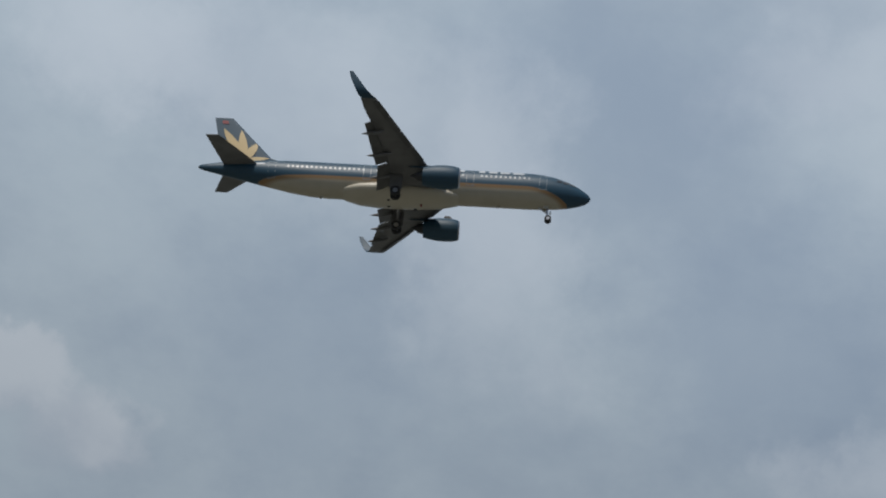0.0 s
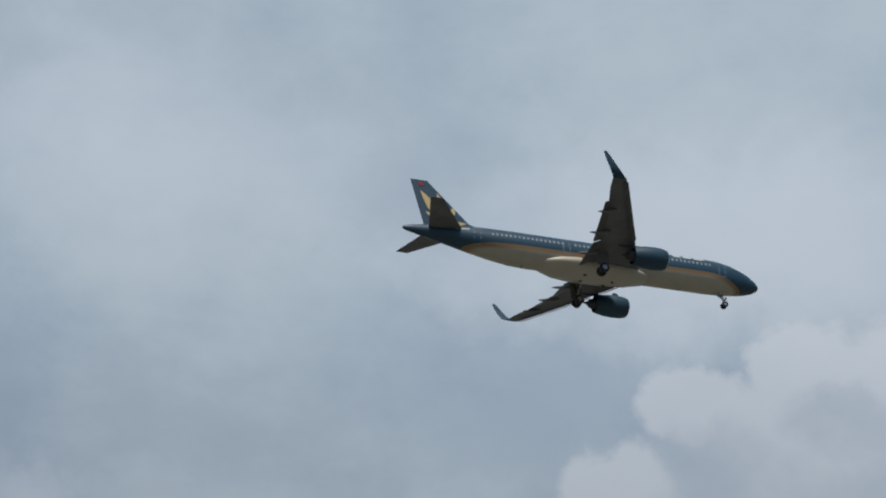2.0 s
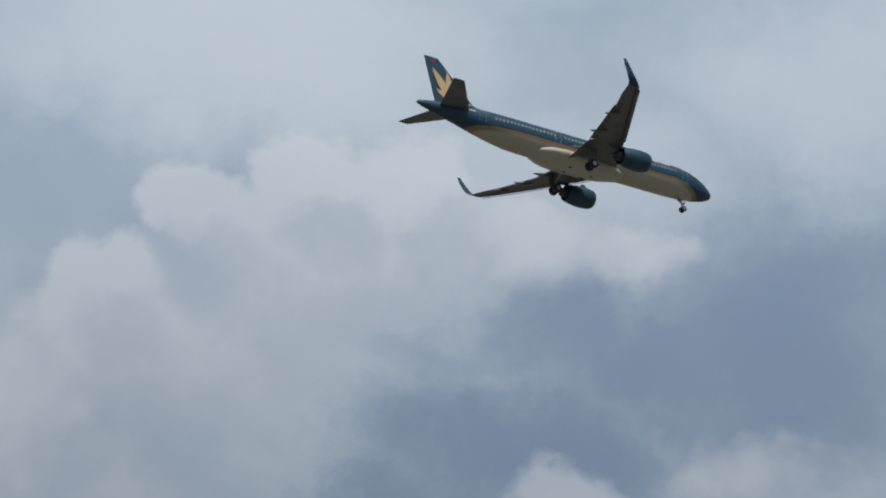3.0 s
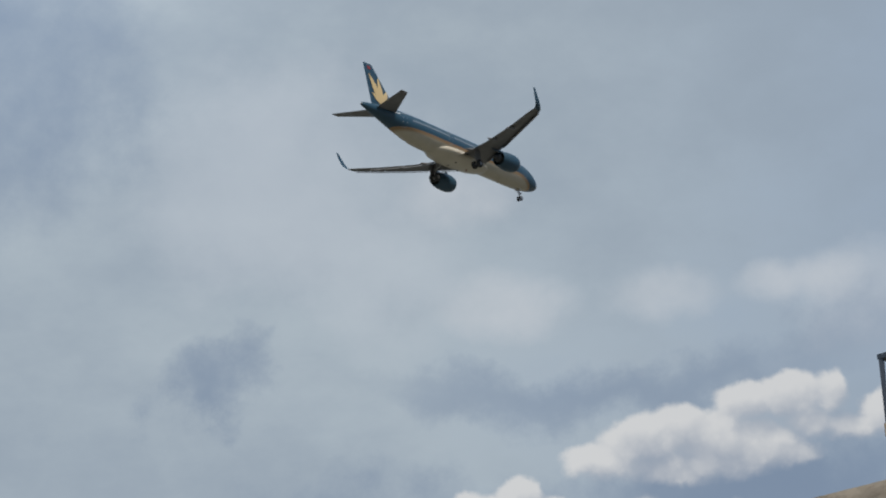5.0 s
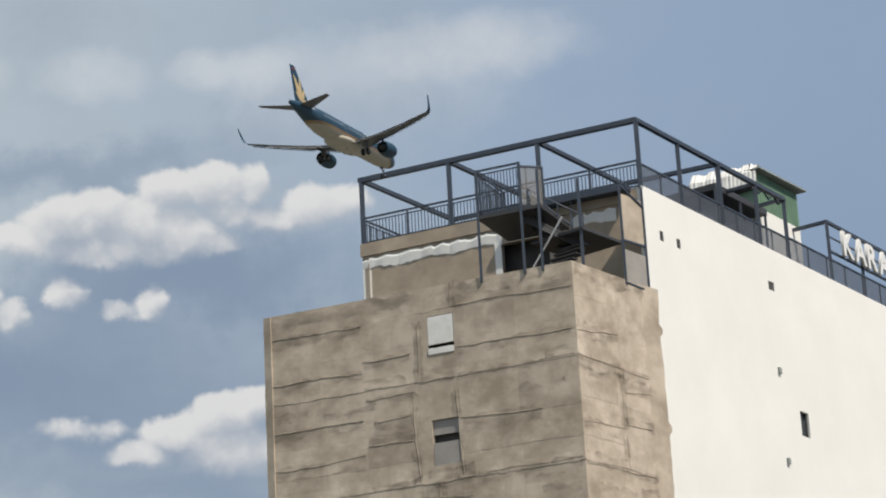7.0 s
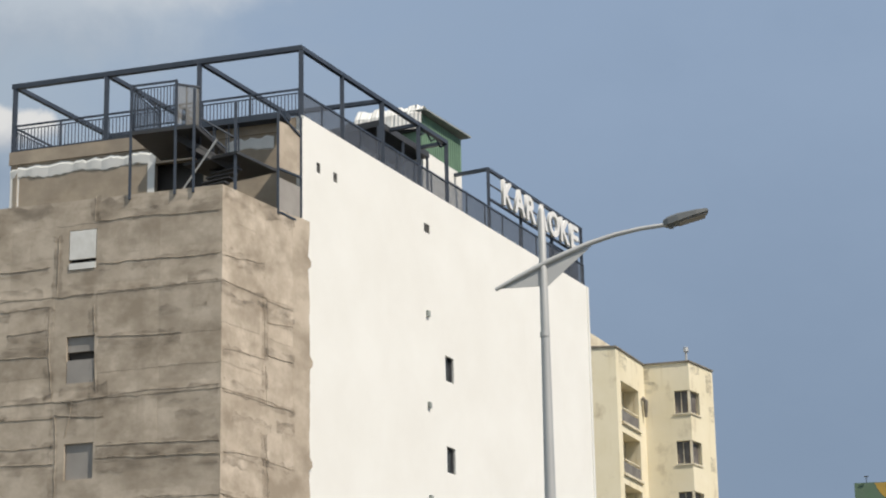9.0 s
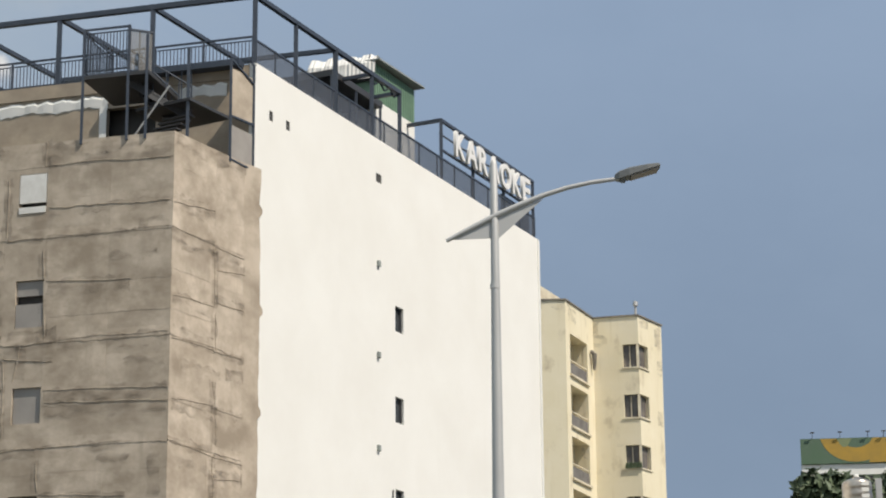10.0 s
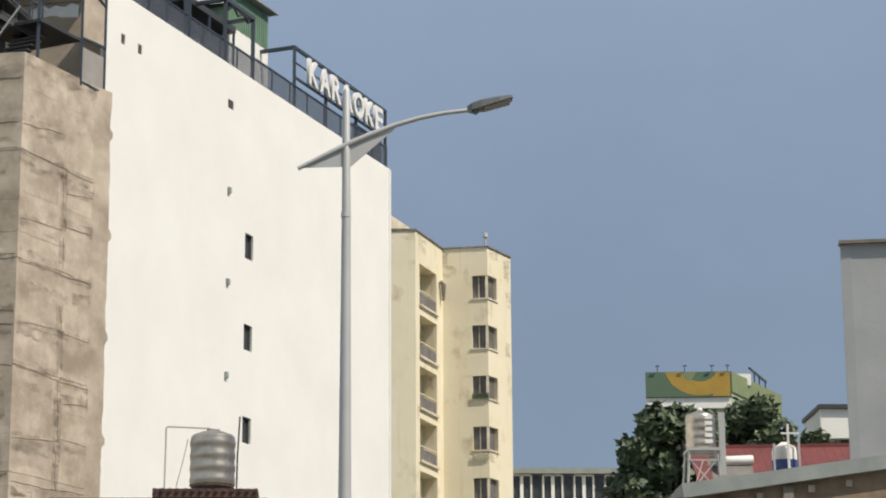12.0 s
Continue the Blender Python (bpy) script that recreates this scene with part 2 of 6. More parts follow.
CONCRETE = material("raw_concrete", (0.555, 0.475, 0.385), 0.9, other=(0.455, 0.382, 0.302), scale=0.7, bump=0.3, bump_scale=5.0,
                    stains=(0.235, 0.188, 0.14), stain_scale=(0.75, 0.75, 0.95), stain_range=(0.56, 0.88), patches=(0.31, 0.255, 0.195))
# rough cement of the joints, darkened to paint their shadow line too
JOINT = material("joint_with_shadow_line", (0.47, 0.40, 0.32), 0.95, other=(0.35, 0.292, 0.23), scale=2.2, bump=0.5, bump_scale=9.0)
CONCRETE_DARK = material("weathered_concrete", (0.27, 0.24, 0.20), 0.92, other=(0.15, 0.135, 0.115), scale=1.6, bump=0.6, bump_scale=9.0)
PLASTER_TAN = material("tan_plaster", (0.48, 0.40, 0.305), 0.9, other=(0.39, 0.315, 0.235), scale=0.8, bump=0.3, bump_scale=4.0, patches=(0.33, 0.275, 0.215),
                       stains=(0.24, 0.185, 0.13), stain_scale=(0.9, 0.9, 1.2), stain_range=(0.56, 0.85))
WHITE_PAINT = material("white_paint", (0.84, 0.83, 0.79), 0.75, other=(0.80, 0.785, 0.74), scale=0.35, bump=0.12, bump_scale=4.0,
                       stains=(0.78, 0.765, 0.72), stain_scale=(0.5, 0.5, 0.08), stain_range=(0.62, 0.9))
STEEL_BLUE = material("dark_blue_steel", (0.035, 0.048, 0.07), 0.45, other=(0.05, 0.062, 0.085), scale=3.0)
STEEL_DARK = material("dark_steel", (0.042, 0.043, 0.047), 0.5, other=(0.05, 0.05, 0.052), scale=4.0)
# near-black colour that paints the shade inside openings
OPENING_SHADE = material("painted_opening_shade", (0.045, 0.043, 0.042), 0.8, other=(0.07, 0.066, 0.062), scale=1.0)
SHUTTER_GREY = material("grey_shutter", (0.34, 0.315, 0.29), 0.7, other=(0.28, 0.26, 0.24), scale=1.0)
SHUTTER_DARK = material("dark_shutter", (0.17, 0.15, 0.14), 0.7, other=(0.13, 0.115, 0.105), scale=1.0)
GALVANISED = material("galvanised_steel", (0.50, 0.50, 0.49), 0.5, 0.25, other=(0.45, 0.45, 0.445), scale=1.5, spread=(0.3, 0.7))
STAINLESS = material("stainless_steel", (0.64, 0.58, 0.50), 0.33, 0.9, other=(0.48, 0.42, 0.35), scale=3.0, bump=0.1, bump_scale=5.0)
GREY_WALL = material("grey_render", (0.42, 0.43, 0.43), 0.9, other=(0.36, 0.37, 0.375), scale=0.6, bump=0.25, bump_scale=5.0,
                     stains=(0.30, 0.30, 0.30), stain_scale=(0.4, 0.4, 0.12), stain_range=(0.58, 0.85))
YELLOW_WALL = material("faded_yellow_render", (0.81, 0.735, 0.56), 0.9, other=(0.76, 0.68, 0.49), scale=0.4, bump=0.2, bump_scale=4.0,
                       stains=(0.45, 0.37, 0.25), stain_scale=(0.7, 0.7, 0.5), stain_range=(0.58, 0.80), streaks=(0.66, 0.57, 0.38))
YELLOW_TRIM = material("pale_yellow_trim", (0.74, 0.68, 0.53), 0.85, other=(0.55, 0.48, 0.36), scale=1.2)
BALCONY_GREY = material("grey_balcony_panel", (0.20, 0.19, 0.18), 0.8, other=(0.13, 0.12, 0.115), scale=1.4)
GLASS_DARK = material("dark_glass", (0.03, 0.035, 0.04), 0.12, other=(0.06, 0.065, 0.07), scale=1.5)
PANE_BROWN = material("curtained_glass", (0.19, 0.17, 0.155), 0.25, other=(0.11, 0.098, 0.09), scale=1.2)
BLIND = material("closed_shutter", (0.60, 0.58, 0.54), 0.7, other=(0.52, 0.50, 0.46), scale=1.0)
GREEN_SHEET = material("green_metal_sheet", (0.16, 0.27, 0.18), 0.55, other=(0.12, 0.21, 0.145), scale=1.5)
WHITE_SHEET = material("white_roof_sheet", (0.80, 0.79, 0.76), 0.6, other=(0.66, 0.64, 0.60), scale=2.0)
LETTER_WHITE = material("white_sign_letters", (0.80, 0.79, 0.77), 0.5, other=(0.72, 0.71, 0.69), scale=3.0)
RED_ROOF = material("red_metal_roof", (0.17, 0.036, 0.034), 0.7, other=(0.12, 0.028, 0.027), scale=1.5)
BRICK_BROWN = material("brown_wall", (0.30, 0.22, 0.15), 0.9, other=(0.17, 0.12, 0.085), scale=1.6, bump=0.4, bump_scale=8.0,
                       stains=(0.30, 0.24, 0.18), stain_scale=(0.9, 0.9, 0.5), stain_range=(0.55, 0.75))
CAP_GREY = material("grey_green_coping", (0.30, 0.33, 0.31), 0.8, other=(0.24, 0.26, 0.25), scale=1.5)
ROOF_BROWN = material("brown_roof_tiles", (0.12, 0.06, 0.045), 0.85, other=(0.07, 0.04, 0.035), scale=3.0)
BOARD_GREEN = material("board_green", (0.095, 0.15, 0.10), 0.6, other=(0.085, 0.15, 0.09), scale=1.0)
BOARD_GOLD = material("board_gold", (0.44, 0.27, 0.04), 0.6, other=(0.36, 0.23, 0.045), scale=1.0)
BOARD_SAGE = material("board_sage", (0.22, 0.26, 0.13), 0.6, other=(0.19, 0.23, 0.12), scale=1.0)
PALE_GREEN = material("pale_green_render", (0.36, 0.42, 0.28), 0.85, other=(0.30, 0.36, 0.24), scale=0.8)
TANK_BLUE = material("blue_tank_label", (0.03, 0.06, 0.20), 0.4, other=(0.04, 0.075, 0.24), scale=2.0)
LEAF = material("leaf_green", (0.095, 0.13, 0.07), 0.65, other=(0.07, 0.098, 0.05), scale=0.8)
LEAF_LIGHT = material("young_leaf_green", (0.10, 0.135, 0.065), 0.65, other=(0.075, 0.10, 0.05), scale=0.8)
BARK = material("bark", (0.11, 0.085, 0.06), 0.95, other=(0.06, 0.05, 0.04), scale=6.0, bump=0.6, bump_scale=14.0)
GROUND = material("dusty_ground", (0.15, 0.145, 0.125), 0.95, other=(0.09, 0.095, 0.075), scale=0.05, bump=0.2, bump_scale=3.0)
RUBBER = material("tyre_rubber", (0.018, 0.018, 0.018), 0.85, other=(0.03, 0.03, 0.03), scale=8.0)
LAMP_GREY = material("lamp_housing", (0.19, 0.20, 0.20), 0.5, 0.3, other=(0.165, 0.17, 0.17), scale=1.5)
LAMP_GLASS = material("lamp_lens", (0.28, 0.25, 0.22), 0.3, other=(0.25, 0.225, 0.20), scale=1.5)
# aircraft
PLANE_BLUE = material("deep_blue_paint", (0.009, 0.042, 0.075), 0.55, other=(0.012, 0.050, 0.086), scale=0.3)
PLANE_CREAM = material("cream_paint", (0.47, 0.43, 0.35), 0.4, other=(0.42, 0.385, 0.31), scale=0.3)
PLANE_GOLD = material("gold_paint", (0.50, 0.38, 0.20), 0.4, other=(0.53, 0.40, 0.20), scale=0.4)
PLANE_GREY = material("wing_grey_paint", (0.135, 0.135, 0.136), 0.55, other=(0.095, 0.095, 0.097), scale=0.5)
PLANE_FLAP = material("flap_grey_paint", (0.09, 0.09, 0.088), 0.55, other=(0.06, 0.06, 0.058), scale=0.8)
PLANE_METAL = material("bare_metal", (0.45, 0.45, 0.46), 0.3, 0.9, other=(0.36, 0.36, 0.37), scale=1.0)
PLANE_WHITE = material("white_marking", (0.46, 0.49, 0.51), 0.4, other=(0.38, 0.41, 0.44), scale=1.0)
# pale paint of door outlines; on windows it stands in for their reflection
PLANE_WINDOW = material("cabin_window", (0.27, 0.31, 0.34), 0.4, other=(0.18, 0.21, 0.24), scale=0.6)
PLANE_DARK = material("dark_intake", (0.02, 0.022, 0.025), 0.5, other=(0.03, 0.032, 0.034), scale=2.0)
PLANE_RED = material("red_marking", (0.20, 0.03, 0.035), 0.4, other=(0.20, 0.03, 0.028), scale=1.0)


def mesh_screen(name, base, solid):
    """Woven wire or perforated sheet: partly see-through."""
    m = material(name, base, 0.6)
    nt = m.node_tree
    clear = nt.nodes.new("ShaderNodeBsdfTransparent")
    mixer = nt.nodes.new("ShaderNodeMixShader")
    mixer.inputs[0].default_value = solid
    nt.links.new(clear.outputs[0], mixer.inputs[1])
    nt.links.new(nt.nodes["Principled BSDF"].outputs[0], mixer.inputs[2])
    nt.links.new(mixer.outputs[0], nt.nodes["Material Output"].inputs["Surface"])
    return m


SCREEN = mesh_screen("dark_wire_mesh", (0.10, 0.115, 0.145), 0.5)
SCREEN_PALE = mesh_screen("pale_perforated_sheet", (0.24, 0.235, 0.225), 0.45)


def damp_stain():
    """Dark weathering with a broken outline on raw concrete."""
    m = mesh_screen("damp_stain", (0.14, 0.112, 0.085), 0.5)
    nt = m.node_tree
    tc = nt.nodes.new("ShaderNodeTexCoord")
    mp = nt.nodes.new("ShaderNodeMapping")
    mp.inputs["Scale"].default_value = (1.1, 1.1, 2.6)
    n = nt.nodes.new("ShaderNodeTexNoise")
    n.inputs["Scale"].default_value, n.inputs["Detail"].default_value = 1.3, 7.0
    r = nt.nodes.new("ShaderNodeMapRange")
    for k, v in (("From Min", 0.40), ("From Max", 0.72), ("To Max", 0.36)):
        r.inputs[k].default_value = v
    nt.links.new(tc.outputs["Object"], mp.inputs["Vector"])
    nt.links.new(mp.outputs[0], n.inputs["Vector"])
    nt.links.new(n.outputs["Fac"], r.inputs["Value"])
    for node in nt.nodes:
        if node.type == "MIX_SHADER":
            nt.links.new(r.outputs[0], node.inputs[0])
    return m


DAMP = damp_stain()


def fuselage_paint():
    """Blue above, cream below, with a gold line between that dips at nose and tail."""
    m = bpy.data.materials.new("fuselage_livery")
    m.use_nodes = True
    nt = m.node_tree
    L = nt.links.new
    bsdf = nt.nodes["Principled BSDF"]
    bsdf.inputs["Roughness"].default_value = 0.48
    sep = nt.nodes.new("ShaderNodeSeparateXYZ")
    tc = nt.nodes.new("ShaderNodeTexCoord")
    L(tc.outputs["Object"], sep.inputs[0])

    def math_node(op, a, b):
        n = nt.nodes.new("ShaderNodeMath")
        n.operation = op
        for i, v in enumerate((a, b)):
            if isinstance(v, (int, float)):
                n.inputs[i].default_value = v
            else:
                L(v, n.inputs[i])
        return n.outputs[0]

    x, z = sep.outputs[0], sep.outputs[2]
    nose = math_node("MULTIPLY", math_node("MAXIMUM", math_node("ADD", x, 7.5), 0.0), 0.30)
    nose = math_node("MULTIPLY", nose, math_node("MULTIPLY", nose, 0.62))
    tail = math_node("MULTIPLY", math_node("MAXIMUM", math_node("SUBTRACT", -33.5, x), 0.0), 0.15)
    tail = math_node("MULTIPLY", tail, tail)
    h = math_node("ADD", math_node("ADD", math_node("ADD", z, 0.42), nose), math_node("MULTIPLY", tail, 1.0))

    def step(lo, hi):
        n = nt.nodes.new("ShaderNodeMapRange")
        n.inputs["From Min"].default_value, n.inputs["From Max"].default_value = lo, hi
        L(h, n.inputs["Value"])
        return n.outputs[0]

    def mix(f, a, b):
        n = nt.nodes.new("ShaderNodeMix")
        n.data_type = "RGBA"
        L(f, n.inputs[0])
        for s, v in ((n.inputs[6], a), (n.inputs[7], b)):
            if isinstance(v, tuple):
                s.default_value = (*v, 1)
            else:
                L(v, s)
        return n.outputs[2]

    gr = nt.nodes.new("ShaderNodeTexNoise")
    gr.inputs["Scale"].default_value = 0.8
    L(tc.outputs["Object"], gr.inputs["Vector"])
    cream = mix(gr.outputs["Fac"], (0.46, 0.42, 0.34), (0.37, 0.335, 0.265))
    blue = mix(gr.outputs["Fac"], (0.009, 0.042, 0.075), (0.013, 0.055, 0.092))
    col = mix(step(-0.62, -0.26), cream, (0.25, 0.155, 0.075))
    col = mix(step(-0.06, 0.0), col, blue)
    L(col, bsdf.inputs["Base Color"])
    return m


FUSELAGE = fuselage_paint()


# ---------------------------------------------------------------- mesh helpers
def part(name, bm, mat, parent=None, label=""):
    me = bpy.data.meshes.new(name)
    bmesh.ops.recalc_face_normals(bm, faces=bm.faces)
    bm.to_mesh(me)
    bm.free()
    me.materials.append(mat)
    ob = new(name, me)
    if parent is not None:
        ob.parent = parent
    if label:
        ob["label"] = label
    return ob


def smooth_part(ob, angle=40):
    me = ob.data
    me.polygons.foreach_set("use_smooth", [True] * len(me.polygons))
    bm = bmesh.new()
    bm.from_mesh(me)
    for e in bm.edges:
        if len(e.link_faces) == 2 and e.calc_face_angle() > radians(angle):
            e.smooth = False
    bm.to_mesh(me)
    bm.free()
    return ob


def thing(name, label, category, group="", kind="", m=None):
    ob = new(name)
    if m is not None:
        ob.matrix_world = m
    return tagged(ob, label, category, group, kind)


def add_box(bm, lo, hi, m=None):
    r = bmesh.ops.create_cube(bm, size=1.0)["verts"]
    c = [(lo[i] + hi[i]) / 2 for i in range(3)]
    for v in r:
        p = Vector((v.co.x * (hi[0] - lo[0]) + c[0], v.co.y * (hi[1] - lo[1]) + c[1], v.co.z * (hi[2] - lo[2]) + c[2]))
        v.co = m @ p if m is not None else p
    return r


def add_bar(bm, p, q, w, h=None, up=(0, 0, 1)):
    """A bar of rectangular section from p to q."""
    h = h or w
    p, q = Vector(p), Vector(q)
    d = (q - p).normalized()
    side = d.cross(Vector(up))
    if side.length < 1e-4:
        side = d.cross(Vector((1, 0, 0)))
    side.normalize()
    top = side.cross(d)
    vs = [bm.verts.new(e + side * (sx * w / 2) + top * (sz * h / 2)) for e in (p, q) for sx, sz in ((-1, -1), (1, -1), (1, 1), (-1, 1))]
    for f in ((0, 1, 2, 3), (7, 6, 5, 4), (0, 4, 5, 1), (1, 5, 6, 2), (2, 6, 7, 3), (3, 7, 4, 0)):
        bm.faces.new([vs[i] for i in f])


def add_tube(bm, pts, radii, n=12, cap=True):
    rings = []
    pts = [Vector(p) for p in pts]
    ref = None
    for i, p in enumerate(pts):
        d = (pts[min(i + 1, len(pts) - 1)] - pts[max(i - 1, 0)]).normalized()
        if ref is None:
            ref = d.cross(Vector((0.31, 0.87, 0.38)))
        a = (ref - d * ref.dot(d)).normalized()
        ref = a
        b = d.cross(a)
        r = radii[i] if isinstance(radii, (list, tuple)) else radii
        rings.append([bm.verts.new(p + (a * math.cos(t) + b * math.sin(t)) * r) for t in (2 * math.pi * k / n for k in range(n))])
    loft(bm, rings, cap)


def loft(bm, rings, cap=True):
    n = len(rings[0])
    for r0, r1 in zip(rings, rings[1:]):
        for k in range(n):
            bm.faces.new((r0[k], r0[(k + 1) % n], r1[(k + 1) % n], r1[k]))
    if cap:
        bm.faces.new(rings[0][::-1])
        bm.faces.new(rings[-1])


def wall_bm(a, b, z0, z1, thick, holes=()):
    """A wall from a to b (plan), its outer face on the right-hand side, with real openings (s0, s1, z0, z1)."""
    bm = bmesh.new()
    a, b = Vector((*a, 0)), Vector((*b, 0))
    v = (b - a).normalized()
    n = Vector((v.y, -v.x, 0))
    ln = (b - a).length
    ss = sorted({0.0, ln, *[h[0] for h in holes], *[h[1] for h in holes]})
    zs = sorted({z0, z1, *[h[2] for h in holes], *[h[3] for h in holes]})
    cache = {}

    def vert(s, z, d):
        k = (round(s, 4), round(z, 4), d)
        if k not in cache:
            cache[k] = bm.verts.new(a + v * s + Vector((0, 0, z)) - n * d)
        return cache[k]

    def solid(i, j):
        if not (0 <= i < len(ss) - 1 and 0 <= j < len(zs) - 1):
            return False
        s, z = (ss[i] + ss[i + 1]) / 2, (zs[j] + zs[j + 1]) / 2
        return not any(h[0] < s < h[1] and h[2] < z < h[3] for h in holes)

    for i in range(len(ss) - 1):
        for j in range(len(zs) - 1):
            if not solid(i, j):
                continue
            s0, s1, w0, w1 = ss[i], ss[i + 1], zs[j], zs[j + 1]
            for d in (0.0, thick):
                bm.faces.new([vert(s, z, d) for s, z in ((s0, w0), (s1, w0), (s1, w1), (s0, w1))])
            for di, dj, e in ((-1, 0, ((s0, w0), (s0, w1))), (1, 0, ((s1, w0), (s1, w1))), (0, -1, ((s0, w0), (s1, w0))), (0, 1, ((s0, w1), (s1, w1)))):
                if not solid(i + di, j + dj):
                    bm.faces.new([vert(*e[0], 0.0), vert(*e[1], 0.0), vert(*e[1], thick), vert(*e[0], thick)])
    return bm


class Face:
    """A vertical plane in plan, with places along it, above it and out of it."""

    def __init__(self, a, b):
        self.a, self.b = Vector((*a, 0)), Vector((*b, 0))
        self.v = (self.b - self.a).normalized()
        self.n = Vector((self.v.y, -self.v.x, 0))
        self.length = (self.b - self.a).length

    def at(self, s, z, out=0.0):
        return self.a + self.v * s + self.n * out + Vector((0, 0, z))

    def matrix(self, s, z, out=0.0):
        """x along the face, y out of it towards the viewer's side reversed, z up."""
        p = self.at(s, z, out)
        return Matrix(((self.v.x, -self.n.x, 0, p.x), (self.v.y, -self.n.y, 0, p.y), (0, 0, 1, p.z), (0, 0, 0, 1)))


def face_box(bm, face, s0, s1, z0, z1, o0, o1):
    """A box on a face: along s0..s1, up z0..z1, out o0..o1."""
    add_box(bm, (s0, -o1, z0), (s1, -o0, z1), face.matrix(0, 0))


# ---------------------------------------------------------------- ground
bm = bmesh.new()
bmesh.ops.create_grid(bm, x_segments=24, y_segments=24, size=2500)
tagged(part("ground", bm, GROUND), "dusty pale town ground under the buildings", "ground", kind="structure")

# ---------------------------------------------------------------- the tall commercial building
FL = Face((-20.37, 75.69), (-9.29, 72.94))      # raw concrete front
CF = Face((-9.29, 72.94), (-6.93, 77.14))       # raw concrete flank
FU = Face((-17.62, 79.70), (-7.09, 76.82))      # set-back top storey
WF = Face((-7.09, 76.78), (3.05, 98.66))        # white flank
BACK_L = FU.a + WF.v * 24.0
CONC_TOP, ROOF_TOP, CAGE_TOP = 28.08, 31.80, 34.27
CONCRETE_PANEL = material("concrete_panel", (0.60, 0.515, 0.42), 0.92, other=(0.48, 0.402, 0.318), scale=1.6, bump=0.25, bump_scale=5.0,
                          stains=(0.25, 0.20, 0.15), stain_scale=(0.75, 0.75, 0.95), stain_range=(0.56, 0.88), object_random=0.07, streaks=(0.36, 0.30, 0.235), patches=(0.31, 0.255, 0.195))


def ragged_slab(face, s0, s1, z0, z1, out, rnd, rag=0.035):
    """A thin slab of plaster or concrete on a wall, with a broken outline."""
    bm = bmesh.new()
    edge = []
    nx, nz = max(2, int((s1 - s0) / 0.22)), max(2, int((z1 - z0) / 0.22))
    edge += [(s0 + (s1 - s0) * i / nx, z0) for i in range(nx)] + [(s1, z0 + (z1 - z0) * i / nz) for i in range(nz)]
    edge += [(s1 - (s1 - s0) * i / nx, z1) for i in range(nx)] + [(s0, z1 - (z1 - z0) * i / nz) for i in range(nz)]
    edge = [(s + rnd.uniform(-rag, rag) * 0.5, z + rnd.uniform(-rag, rag)) for s, z in edge]
    front = [bm.verts.new(face.at(s, z, out)) for s, z in edge]
    back = [bm.verts.new(face.at(s, z, -0.01)) for s, z in edge]
    bm.faces.new(front)
    for i in range(len(edge)):
        k = (i + 1) % len(edge)
        bm.faces.new((front[i], front[k], back[k], back[i]))
    return bm


# joints between the concrete pours: along, height, along, height
FRONT_JOINTS = [(7.07, 27.29, 11.32, 27.29), (7.2, 25.88, 11.33, 25.82), (3.72, 25.9, 5.5, 25.89), (5.79, 24.82, 7.06, 24.89), (7.14, 24.93, 10.25, 24.95), (10.25, 24.95, 11.34, 24.94), (3.75, 24.95, 5.28, 24.9), (3.77, 24.53, 5.54, 24.53), (4.06, 23.75, 5.44, 23.77), (7.2, 23.42, 10.09, 23.31), (5.89, 21.41, 7.62, 21.48), (7.62, 21.48, 11.38, 21.52), (3.89, 21.42, 5.77, 21.38), (5.78, 20.98, 7.51, 20.79), (3.91, 20.91, 5.78, 20.93), (7.23, 19.86, 11.39, 19.72), (7.24, 19.48, 11.4, 19.35), (3.95, 19.97, 5.81, 20.02), (3.97, 19.47, 5.83, 19.44), (3.83, 22.97, 5.47, 22.87)]
FRONT_UPRIGHTS = [(5.54, 24.51, 5.62, 21.41), (7.07, 24.48, 7.1, 23.52), (7.12, 22.81, 7.18, 21.51), (5.81, 20.93, 5.87, 18.3), (7.03, 28.13, 7.02, 27.29), (6.39, 21.46, 6.15, 20.2), (5.77, 26.91, 5.78, 24.85)]
SIDE_JOINTS = [(-0.02, 24.91, 2.32, 24.79), (2.32, 24.79, 4.68, 24.84), (0.02, 25.73, 2.31, 26), (2.39, 22.94, 4.67, 22.99), (0.07, 22.67, 2.33, 22.81), (0.09, 21.33, 2.34, 21.34), (2.34, 21.34, 4.77, 21.38), (0.12, 19.4, 2.36, 19.51), (2.36, 19.51, 4.77, 19.46), (2.43, 24.03, 4.78, 24.32), (2.34, 24.79, 2.39, 22.82), (2.36, 22.57, 2.4, 21.35), (2.29, 20.32, 2.45, 19.53), (2.41, 19.52, 2.56, 18.31)]


